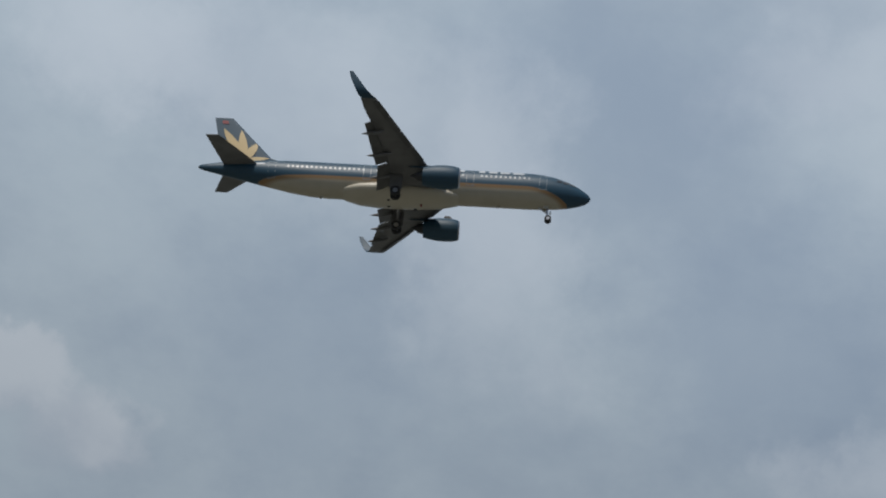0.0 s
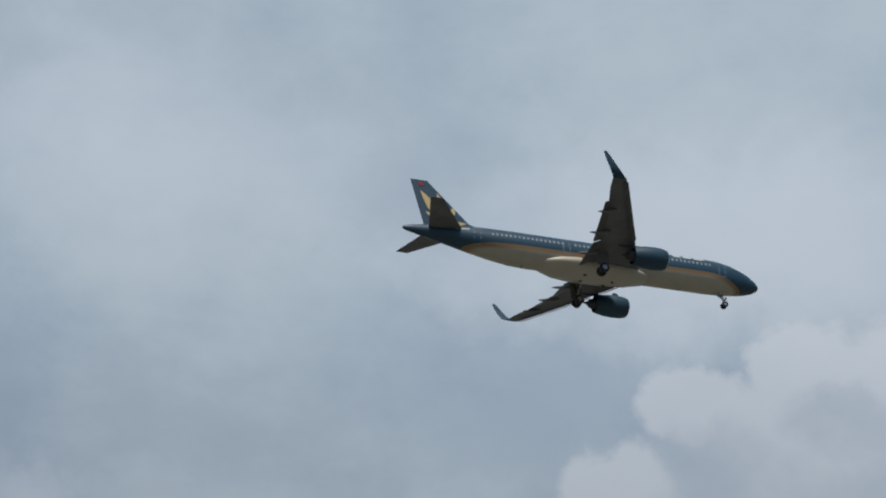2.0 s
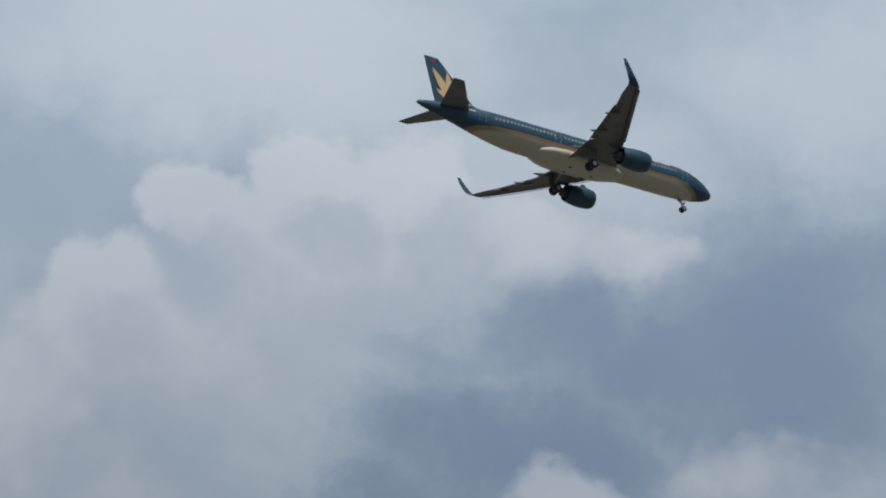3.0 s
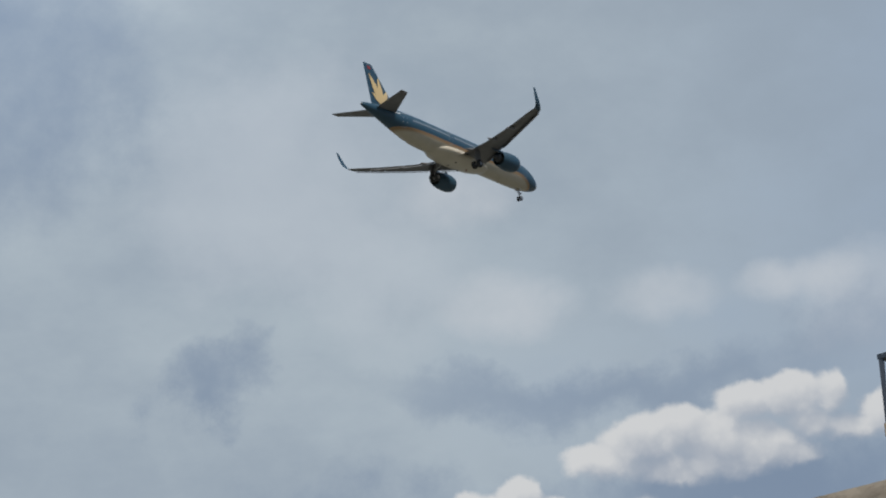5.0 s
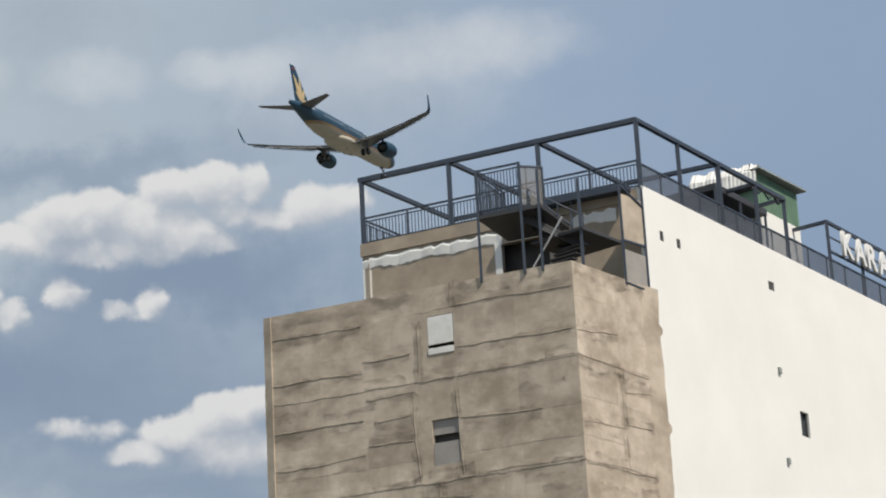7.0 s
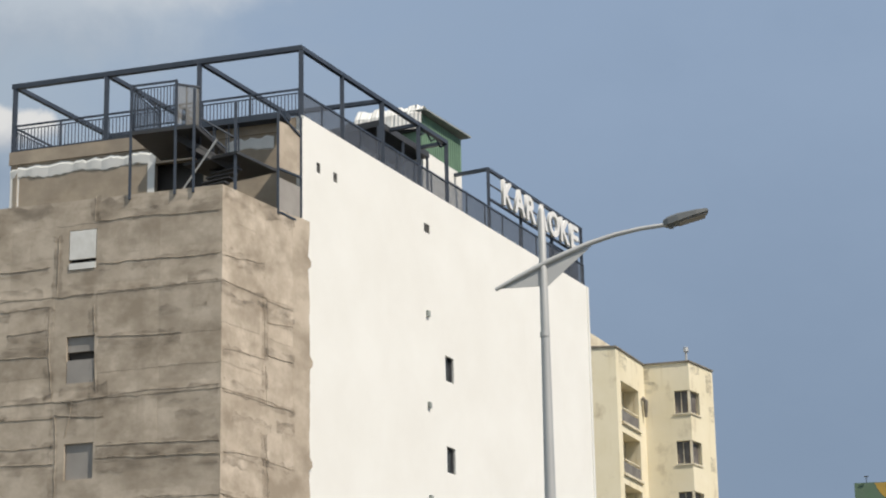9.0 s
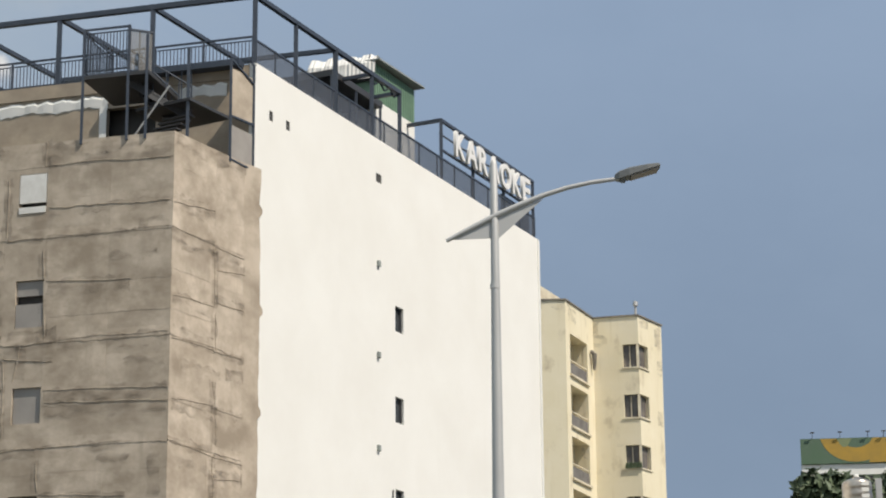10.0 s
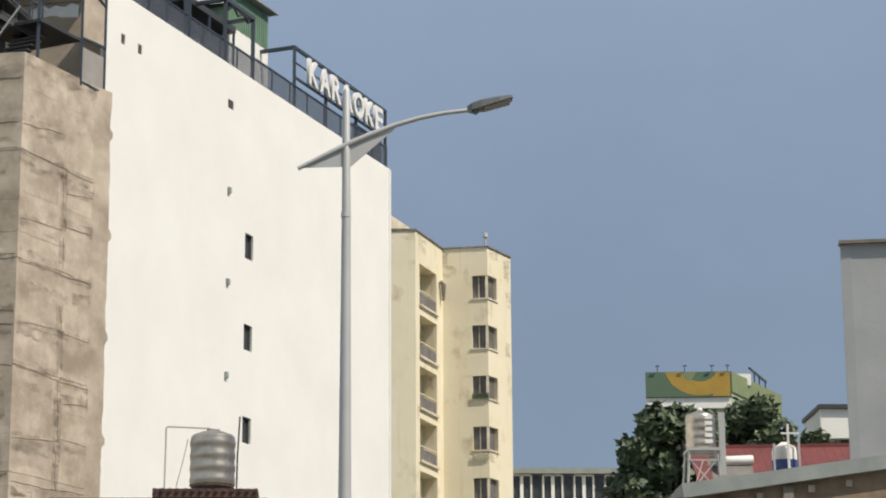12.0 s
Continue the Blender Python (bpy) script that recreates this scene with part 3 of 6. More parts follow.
def build_joint(tower, face, joint, drop, rnd):
    """A rough joint with a broken edge, its step's shadow line put into the dark colour, and the weathering beside it.
    """
    s0, z0, s1, z1 = joint
    z0, z1 = z0 - drop, z1 - drop
    level = abs(s1 - s0) > abs(z1 - z0)
    run = max(abs(s1 - s0), abs(z1 - z0))
    n = max(4, int(run / 0.09))
    bm = bmesh.new()
    last, wander = None, 0.0
    for i in range(n + 1):
        f = i / n
        wander = max(-0.05, min(0.05, wander + rnd.uniform(-0.018, 0.018)))
        w = rnd.uniform(0.004, 0.027) * min(1.0, 6 * f + 0.2, 6 * (1 - f) + 0.2)
        s, z = s0 + (s1 - s0) * f, z0 + (z1 - z0) * f
        rows_ = ((-1.0, 0.003), (-0.4, 0.021), (0.5, 0.0195), (1.0, 0.003))
        cur = [bm.verts.new(face.at(s, z + wander + k * w, o) if level else face.at(s + wander + k * w, z, o)) for k, o in rows_]
        if last:
            for k in range(3):
                bm.faces.new((last[k], cur[k], cur[k + 1], last[k + 1]))
        last = cur
    part("pour_joint", bm, JOINT, tower, "rough joint in the concrete with its shadow line painted dark")
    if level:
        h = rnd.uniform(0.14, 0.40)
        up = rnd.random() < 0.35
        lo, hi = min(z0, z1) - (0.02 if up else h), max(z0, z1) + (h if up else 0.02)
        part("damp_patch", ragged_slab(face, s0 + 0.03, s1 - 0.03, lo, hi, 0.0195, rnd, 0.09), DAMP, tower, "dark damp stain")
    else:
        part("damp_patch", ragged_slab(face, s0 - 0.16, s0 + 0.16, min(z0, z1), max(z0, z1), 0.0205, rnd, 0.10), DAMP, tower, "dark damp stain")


def build_tower():
    tower = thing("commercial_building", "tall narrow building, raw concrete front block and white painted flank", "building")
    wins = [(6.14, 7.10, 25.72, 27.06), (6.15, 7.11, 21.95, 23.50), (6.17, 7.15, 18.84, 20.0), (6.17, 7.15, 15.3, 16.55), (6.17, 7.15, 11.8, 13.0), (6.17, 7.15, 8.3, 9.5)]
    part("front_wall", wall_bm(FL.a.xy, FL.b.xy, 0, CONC_TOP, 0.3, wins), CONCRETE, tower, "stained raw concrete front wall")
    part("side_wall", wall_bm(CF.a.xy, CF.b.xy, 0, CONC_TOP, 0.3), CONCRETE, tower, "raw concrete side wall")
    left_back = FL.a + WF.v * 8
    part("left_wall", wall_bm(left_back.xy, FL.a.xy, 0, CONC_TOP - 0.02, 0.3), CONCRETE, tower)
    holes = [(0.96, 1.22, 30.04, 30.40), (2.12, 2.40, 30.06, 30.40), (8.90, 9.36, 30.12, 30.46)]
    pane_at = []
    for k in range(7):
        z = 24.79 - 3.42 * k
        pane_at.append((10.45, 11.13, z, z + 0.96))
    part("white_wall", wall_bm(WF.a.xy, WF.b.xy, 0, ROOF_TOP, 0.28, holes + pane_at), WHITE_PAINT, tower, "smooth white painted flank wall")
    part("back_wall", wall_bm(WF.b.xy, BACK_L.xy, 0, ROOF_TOP - 0.02, 0.28), WHITE_PAINT, tower)
    part("left_upper_wall", wall_bm(BACK_L.xy, FU.a.xy, 0, ROOF_TOP - 0.02, 0.28), CONCRETE, tower)
    up_holes = [(5.5, 7.32, 28.3, 30.72)]
    part("top_storey_wall", wall_bm(FU.a.xy, FU.b.xy, 27.4, ROOF_TOP - 0.03, 0.25, up_holes), PLASTER_TAN, tower, "unpainted tan plaster wall of the top storey")
    # roofs
    bm = bmesh.new()
    q = [FL.at(0.2, 27.5, -0.2), FL.at(11.2, 27.5, -0.2), CF.at(4.7, 27.5, -0.2), FU.at(0.1, 27.5, 0.05), FL.a + WF.v * 6 + Vector((0, 0, 27.5))]
    f = bm.faces.new([bm.verts.new(p) for p in q])
    bmesh.ops.solidify(bm, geom=[f], thickness=0.2)
    part("terrace_slab", bm, CONCRETE_DARK, tower)
    bm = bmesh.new()
    q = [FU.at(0.1, 31.3, -0.1), FU.at(10.75, 31.3, -0.1), WF.at(23.9, 31.3, -0.2), BACK_L + Vector((0.3, -0.2, 31.3))]
    f = bm.faces.new([bm.verts.new(p) for p in q])
    bmesh.ops.solidify(bm, geom=[f], thickness=0.25)
    part("roof_slab", bm, CONCRETE_DARK, tower)
    # dark block behind the opening, its colour standing in for the unlit room
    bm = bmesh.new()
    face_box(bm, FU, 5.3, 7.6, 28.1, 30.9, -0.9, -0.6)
    part("room_back", bm, OPENING_SHADE, tower)
    # panes of the flank
    for s0, s1, z0, z1 in pane_at:
        bm = bmesh.new()
        for a_, b_ in (((s0, z0), (s1, z0)), ((s0, z1), (s1, z1)), ((s0, z0), (s0, z1)), ((s1, z0), (s1, z1))):
            add_bar(bm, WF.at(*a_, -0.12), WF.at(*b_, -0.12), 0.07)
        fr = part("window_frame", bm, STEEL_DARK, tower, "dark metal window frame")
        bm = bmesh.new()
        face_box(bm, WF, s0, s1, z0, z1, -0.18, -0.15)
        part("pane", bm, GLASS_DARK, fr)
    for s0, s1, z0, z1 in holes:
        # block almost flush with the wall, coloured as the shade in the vent
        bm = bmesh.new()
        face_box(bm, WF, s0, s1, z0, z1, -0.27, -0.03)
        part("vent_opening", bm, OPENING_SHADE, tower)
    for k in range(6):
        bm = bmesh.new()
        face_box(bm, WF, 8.96, 9.14, 26.88 - 3.42 * k, 27.10 - 3.42 * k, 0.0, 0.09)
        part("vent_cap", bm, CAP_GREY, tower, "small grey vent cap")
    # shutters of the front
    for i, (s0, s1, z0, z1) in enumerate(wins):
        # backing sheet: the shade behind the shutter is in its dark colour
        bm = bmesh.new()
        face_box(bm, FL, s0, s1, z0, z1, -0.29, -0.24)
        win = part("window", bm, OPENING_SHADE, tower)
        bm = bmesh.new()
        if i == 0:
            face_box(bm, FL, s0 + 0.02, s1 - 0.02, z0 + 0.36, z1 - 0.02, -0.06, 0.0)
            face_box(bm, FL, s0 + 0.02, s1 - 0.02, z0 + 0.01, z0 + 0.22, -0.10, 0.03)
        elif i == 1:
            face_box(bm, FL, s0 + 0.02, s1 - 0.02, z1 - 0.50, z1 - 0.02, -0.14, -0.08)
            face_box(bm, FL, s0 + 0.02, s1 - 0.02, z0, z1 - 0.78, -0.14, -0.02)
        elif i == 2:
            face_box(bm, FL, s0 + 0.02, s1 - 0.02, z0, z1, -0.12, -0.08)
        else:
            face_box(bm, FL, s0 + 0.02, s1 - 0.02, z0 + 0.7, z1, -0.16, -0.12)
        part("shutter", bm, (WHITE_SHEET, SHUTTER_GREY, SHUTTER_GREY, SHUTTER_DARK, SHUTTER_DARK, SHUTTER_DARK)[i], win, "closed shutter panel")
    # white paint on the top storey: ragged band and corner strip
    rnd = random.Random(4)
    for s0, s1, zt in ((0.0, 5.55, 31.22), (8.2, 9.9, 31.22)):
        bm = bmesh.new()
        n = int((s1 - s0) / 0.12)
        lo = None
        for i in range(n + 1):
            s = s0 + (s1 - s0) * i / n
            lump = abs(math.sin(s * 4.3 + 0.8 * math.sin(s * 2.1)))
            z1_ = zt - 0.08 + 0.08 * lump + rnd.uniform(-0.02, 0.03)
            z0_ = 30.80 - rnd.random() * 0.07 + 0.05 * math.sin(s * 3.0)
            o_ = 0.012 + 0.022 * lump
            cur = [bm.verts.new(FU.at(s, z, o)) for z, o in ((z0_, 0.005), (z0_ + 0.03, o_), (z1_ - 0.10, o_ + 0.02), (z1_, 0.005))]
            if lo:
                for k in range(3):
                    bm.faces.new((lo[k], cur[k], cur[k + 1], lo[k + 1]))
            lo = cur
        part("white_band", bm, WHITE_PAINT, tower, "ragged band of white paint")
    bm = bmesh.new()
    face_box(bm, FU, 0.0, 0.34, 28.0, 31.1, 0.0, 0.015)
    part("white_corner", bm, WHITE_PAINT, tower)
    bm = bmesh.new()
    face_box(bm, FU, 5.24, 5.5, 28.0, 30.85, 0.0, 0.02)
    part("white_corner", bm, WHITE_PAINT, tower)
    bm = bmesh.new()
    face_box(bm, FU, -0.05, 10.5, 31.30, ROOF_TOP - 0.02, 0.0, 0.06)
    part("edge_beam", bm, PLASTER_TAN, tower, "rough tan edge beam")
    # ragged concrete lip bulging over the joint with the white flank
    bm = bmesh.new()
    lo = None
    w_ = 0.05
    for i in range(181):
        z = CONC_TOP - i * 0.155
        w_ = min(-0.03, max(-0.13, w_ + rnd.uniform(-0.03, 0.03)))
        bulge = 0.17 if i % 22 in (9, 10) else 0.0
        cur = [bm.verts.new(CF.at(CF.length - 0.9, z, 0.004)), bm.verts.new(CF.at(CF.length - 0.45, z, 0.075)), bm.verts.new(CF.at(CF.length + w_ + bulge, z, 0.08)), bm.verts.new(CF.at(CF.length + w_ + bulge, z, -0.12))]
        if lo:
            for k in range(3):
                bm.faces.new((lo[k], cur[k], cur[k + 1], lo[k + 1]))
        lo = cur
    part("concrete_lip", bm, CONCRETE, tower, "uneven concrete lip beside the white paint")
    # rough ledges where one pour overhangs the next
    for z, d in ((24.92, 0.012), (21.45, 0.014), (18.1, 0.014), (14.8, 0.014), (11.5, 0.012)):
        for face, ln_ in ((FL, FL.length), (CF, CF.length - 0.1)):
            bm = bmesh.new()
            lo = None
            n = int(ln_ / 0.11)
            t_ = 0.0
            for i in range(n + 1):
                s = ln_ * i / n
                t_ = max(-0.03, min(0.03, t_ + rnd.uniform(-0.012, 0.012))) + (rnd.uniform(-0.05, 0.0) if rnd.random() < 0.3 else 0.0)
                d_ = d * rnd.uniform(0.0, 0.8)
                cur = [bm.verts.new(face.at(s, z + zz, o)) for zz, o in ((0.30 + t_, 0.002), (0.12 + t_, 0.008), (t_ - 0.02, 0.010 + d_), (t_ - 0.045, 0.0))]
                if lo:
                    for j in range(3):
                        bm.faces.new((lo[j], cur[j], cur[j + 1], lo[j + 1]))
                lo = cur
            part("pour_ledge", bm, CONCRETE_PANEL, tower, "rough stained ledge between concrete pours")
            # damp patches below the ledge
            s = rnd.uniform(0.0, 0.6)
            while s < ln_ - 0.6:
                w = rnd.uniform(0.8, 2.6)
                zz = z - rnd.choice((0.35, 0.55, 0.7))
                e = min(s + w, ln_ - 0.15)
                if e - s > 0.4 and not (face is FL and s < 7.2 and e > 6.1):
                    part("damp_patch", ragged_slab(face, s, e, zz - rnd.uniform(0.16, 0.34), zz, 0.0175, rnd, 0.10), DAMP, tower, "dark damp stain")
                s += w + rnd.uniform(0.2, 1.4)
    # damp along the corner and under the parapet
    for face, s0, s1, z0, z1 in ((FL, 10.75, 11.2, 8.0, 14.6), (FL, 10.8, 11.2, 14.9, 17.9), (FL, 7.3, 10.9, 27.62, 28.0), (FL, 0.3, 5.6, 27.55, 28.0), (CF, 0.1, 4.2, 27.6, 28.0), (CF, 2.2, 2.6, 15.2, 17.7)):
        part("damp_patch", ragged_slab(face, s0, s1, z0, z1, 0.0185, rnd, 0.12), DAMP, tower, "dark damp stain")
    # cast panels, each a little proud of the next
    for face, ln_, cuts in ((FL, FL.length, (0.0, 2.1, 4.1, 5.66, 7.18, 9.3, FL.length)), (CF, CF.length - 0.3, (0.0, 2.35, CF.length - 0.3))):
        z = 0.4
        row = 0
        while z < CONC_TOP - 0.3:
            h = rnd.choice((1.05, 1.3, 1.6))
            h = min(h, CONC_TOP - 0.12 - z)
            off = rnd.choice((0, 0, 0.35, -0.3))
            for c0, c1 in zip(cuts, cuts[1:]):
                s0 = c0 + (off if 0.01 < c0 < 5 else 0)
                s1 = c1 + (off if 0.01 < c1 < 5 and c1 < ln_ - 0.1 else 0)
                z0 = z + rnd.uniform(0, 0.05)
                if face is FL and any(s0 < w1 and s1 > w0 and z0 < wz1 + 0.02 and z + h > wz0 - 0.02 for w0, w1, wz0, wz1 in wins):
                    continue
                if rnd.random() < 0.12:
                    continue
                part("concrete_panel", ragged_slab(face, s0, s1, z0, z + h, rnd.uniform(0.001, 0.007), rnd, 0.035), CONCRETE_PANEL, tower)
            z += h
            row += 1
    for drop in (0.0, 6.86, 13.72):
        for face, joints in ((FL, FRONT_JOINTS), (FL, FRONT_UPRIGHTS), (CF, SIDE_JOINTS)):
            for joint in joints:
                if drop == 0.0 or joint[1] < 24.95:
                    build_joint(tower, face, joint, drop, rnd)
    # the rest of the front, out towards its far edge
    for z in (27.2, 25.6, 23.9, 22.6, 20.6, 19.5, 17.9, 16.1, 14.2):
        build_joint(tower, FL, (0.15, z, 3.7, z + rnd.uniform(-0.1, 0.1)), 0.0, rnd)
    return tower


def post(parent, p, q, w, mat=None, name="post"):
    bm = bmesh.new()
    add_bar(bm, p, q, w)
    return part(name, bm, mat or STEEL_BLUE, parent)


def build_cage():
    cage = thing("steel_roof_frame", "open frame of dark blue steel posts and beams on the roof", "steel frame")
    z0, z1 = ROOF_TOP - 0.1, CAGE_TOP
    back = 5.85
    for s in (0.06, 3.6, 7.1, 10.85):
        post(cage, FU.at(s, z0, -0.05), FU.at(s, z1, -0.05), 0.16)
        post(cage, FU.at(s, z0, -0.05) + WF.v * back, FU.at(s, z1, -0.05) + WF.v * back, 0.14)
        post(cage, FU.at(s, z1, -0.05), FU.at(s, z1, -0.05) + WF.v * back, 0.15, name="cross_beam")
    post(cage, FU.at(-0.05, z1, -0.05), FU.at(10.9, z1, -0.05), 0.18, name="front_beam")
    post(cage, FU.at(-0.05, z1, -0.05) + WF.v * back, FU.at(10.9, z1, -0.05) + WF.v * back, 0.15, name="back_beam")
    for s in (2.95, 5.85, 8.76, 11.06):
        post(cage, WF.at(s, z0, -0.1), WF.at(s, z1, -0.1), 0.15)
    post(cage, WF.at(0, z1, -0.1), WF.at(11.1, z1, -0.1), 0.16, name="side_beam")
    post(cage, WF.at(11.06, z1, -0.1), WF.at(11.06, z1, -3.2), 0.13, name="cross_beam")
    post(cage, WF.at(8.76, z1, -0.1), WF.at(8.76, z1, -3.2), 0.13, name="cross_beam")
    for i in range(6):
        post(cage, WF.at(8.8 + 0.4 * i, z1 - 0.25 * (i % 2), -0.2), WF.at(9.2 + 0.4 * i, z1 - 0.25 * ((i + 1) % 2), -0.2), 0.05, name="lattice_bar")
    post(cage, FU.at(5.35, z0, -3.0), FU.at(5.35, z1 + 0.4, -3.0), 0.06, name="aerial_pole")


BALUSTER = {}


def railing(name_label, p, q, z0, z1, gap=0.13, bar=0.028, mat=None, rail=0.06, posts=1.8):
    """A steel railing between two places in plan."""
    mat = mat or STEEL_BLUE
    r = thing("railing", name_label, "railing", group="roof railings")
    p, q = Vector((p.x, p.y, 0)), Vector((q.x, q.y, 0))
    up = lambda z: Vector((0, 0, z))
    post(r, p + up(z1), q + up(z1), rail, mat, "top_rail")
    post(r, p + up(z1 - 0.14), q + up(z1 - 0.14), 0.035, mat, "upper_rail")
    post(r, p + up(z0 + 0.08), q + up(z0 + 0.08), 0.045, mat, "bottom_rail")
    ln_ = (q - p).length
    n = max(1, round(ln_ / posts))
    for i in range(n + 1):
        e = p + (q - p) * i / n
        post(r, e + up(z0), e + up(z1), 0.07, mat)
    key = (round(z1 - z0, 2), bar, mat.name)
    if key not in BALUSTER:
        bm = bmesh.new()
        add_bar(bm, (0, 0, 0), (0, 0, z1 - z0 - 0.22), bar)
        me = bpy.data.meshes.new("baluster")
        bm.to_mesh(me)
        bm.free()
        me.materials.append(mat)
        BALUSTER[key] = me
    k = int(ln_ / gap)
    for i in range(1, k):
        ob = new("baluster", BALUSTER[key])
        ob.location = p + (q - p) * i / k + up(z0 + 0.08)
        ob.parent = r
    return r


def screen_rail(p, q, z0, z1, label, mat, panel=1.45):
    r = thing("screen_railing", label, "railing", group="mesh railings")
    p, q = Vector((p.x, p.y, 0)), Vector((q.x, q.y, 0))
    up = lambda z: Vector((0, 0, z))
    post(r, p + up(z1), q + up(z1), 0.06, STEEL_BLUE, "top_rail")
    n = max(1, round((q - p).length / panel))
    for i in range(n + 1):
        e = p + (q - p) * i / n
        post(r, e + up(z0), e + up(z1), 0.06)
        if i < n:
            g = p + (q - p) * (i + 1) / n
            bm = bmesh.new()
            add_bar(bm, e + up((z0 + z1) / 2), g + up((z0 + z1) / 2), 0.012, z1 - z0 - 0.06)
            part("mesh_panel", bm, mat, r)
    return r


def build_stair():
    stair = thing("steel_staircase", "dark steel outdoor stair with landings and thin posts", "staircase")
    zl = 30.22
    bm = bmesh.new()
    face_box(bm, FL, 8.2, 10.5, zl - 0.12, zl, -2.6, 0.05)
    part("upper_landing", bm, STEEL_DARK, stair, "dark checker-plate landing")
    bm = bmesh.new()
    face_box(bm, FU, 6.2, 10.5, 31.62, 31.84, 0.02, 0.5)
    part("walkway_beam", bm, STEEL_BLUE, stair)
    for s, z in ((8.22, 31.85), (9.78, 31.85), (10.42, 31.45)):
        post(stair, FL.at(s, 27.9, 0.02), FL.at(s, z, 0.02), 0.085)
    post(stair, FL.at(11.5, 28.0, -0.9), FL.at(11.5, 31.2, -0.9), 0.10)
    # flight down to the lower landing
    top_a, top_b = FL.at(9.6, zl - 0.05, -0.35), FL.at(9.6, zl - 0.05, -1.45)
    low_a, low_b = CF.at(1.55, 29.15, -0.5), CF.at(2.1, 29.15, -1.4)
    for a_, b_ in ((top_a, low_a), (top_b, low_b)):
        post(stair, a_, b_, 0.06, STEEL_DARK, "stringer").data
        bm = bmesh.new()
        add_bar(bm, a_ - Vector((0, 0, 0.1)), b_ - Vector((0, 0, 0.1)), 0.03, 0.26)
        part("stringer_plate", bm, STEEL_DARK, stair)
        post(stair, a_ + Vector((0, 0, 1.0)), b_ + Vector((0, 0, 1.0)), 0.05, name="handrail")
        for i in range(6):
            c = a_.lerp(b_, i / 5)
            post(stair, c, c + Vector((0, 0, 1.0)), 0.03, name="handrail_post")
    for i in range(7):
        f_ = (i + 0.5) / 7
        bm = bmesh.new()
        add_bar(bm, top_a.lerp(low_a, f_), top_b.lerp(low_b, f_), 0.26, 0.03)
        part("tread", bm, STEEL_DARK, stair)
    bm = bmesh.new()
    face_box(bm, CF, 0.8, 3.05, 29.36, 29.46, -2.2, -0.02)
    part("lower_landing", bm, STEEL_DARK, stair, "dark lower landing")
    for i in range(4):
        bm = bmesh.new()
        face_box(bm, CF, 0.5 + 0.22 * i, 0.8 + 0.22 * i, 28.35 + 0.22 * i, 28.40 + 0.22 * i, -1.4, -0.3)
        part("tread", bm, STEEL_DARK, stair)
    post(stair, FL.at(9.9, 28.1, -0.3), FL.at(11.1, 29.75, -0.3), 0.05, GALVANISED, "brace")
    for s, z in ((3.06, 31.5), (4.40, 31.7)):
        post(stair, CF.at(s, 27.9, 0.0), CF.at(s, z, 0.0), 0.085)
    post(stair, CF.at(3.06, 31.5, 0), CF.at(4.4, 31.0, 0), 0.06, name="top_bar")
    post(stair, CF.at(3.06, 29.5, 0), CF.at(4.4, 29.55, 0), 0.07, name="mid_bar")
    post(stair, CF.at(3.06, 28.0, 0), CF.at(4.4, 27.95, 0), 0.06, name="low_bar")
    bm = bmesh.new()
    face_box(bm, CF, 3.1, 4.36, 28.05, 29.2, -0.03, -0.01)
    part("pale_panel", bm, SHUTTER_GREY, stair, "pale grey infill panel")
    bm = bmesh.new()
    face_box(bm, CF, 3.1, 4.36, 29.55, 31.2, -0.03, -0.015)
    part("mesh_panel", bm, CONCRETE, stair)
    for s in (7.35, 7.9, 8.4, 8.75):
        post(stair, FU.at(s, 30.2, 0.4), FU.at(s, 31.7, 0.4), 0.04, name="hanger")


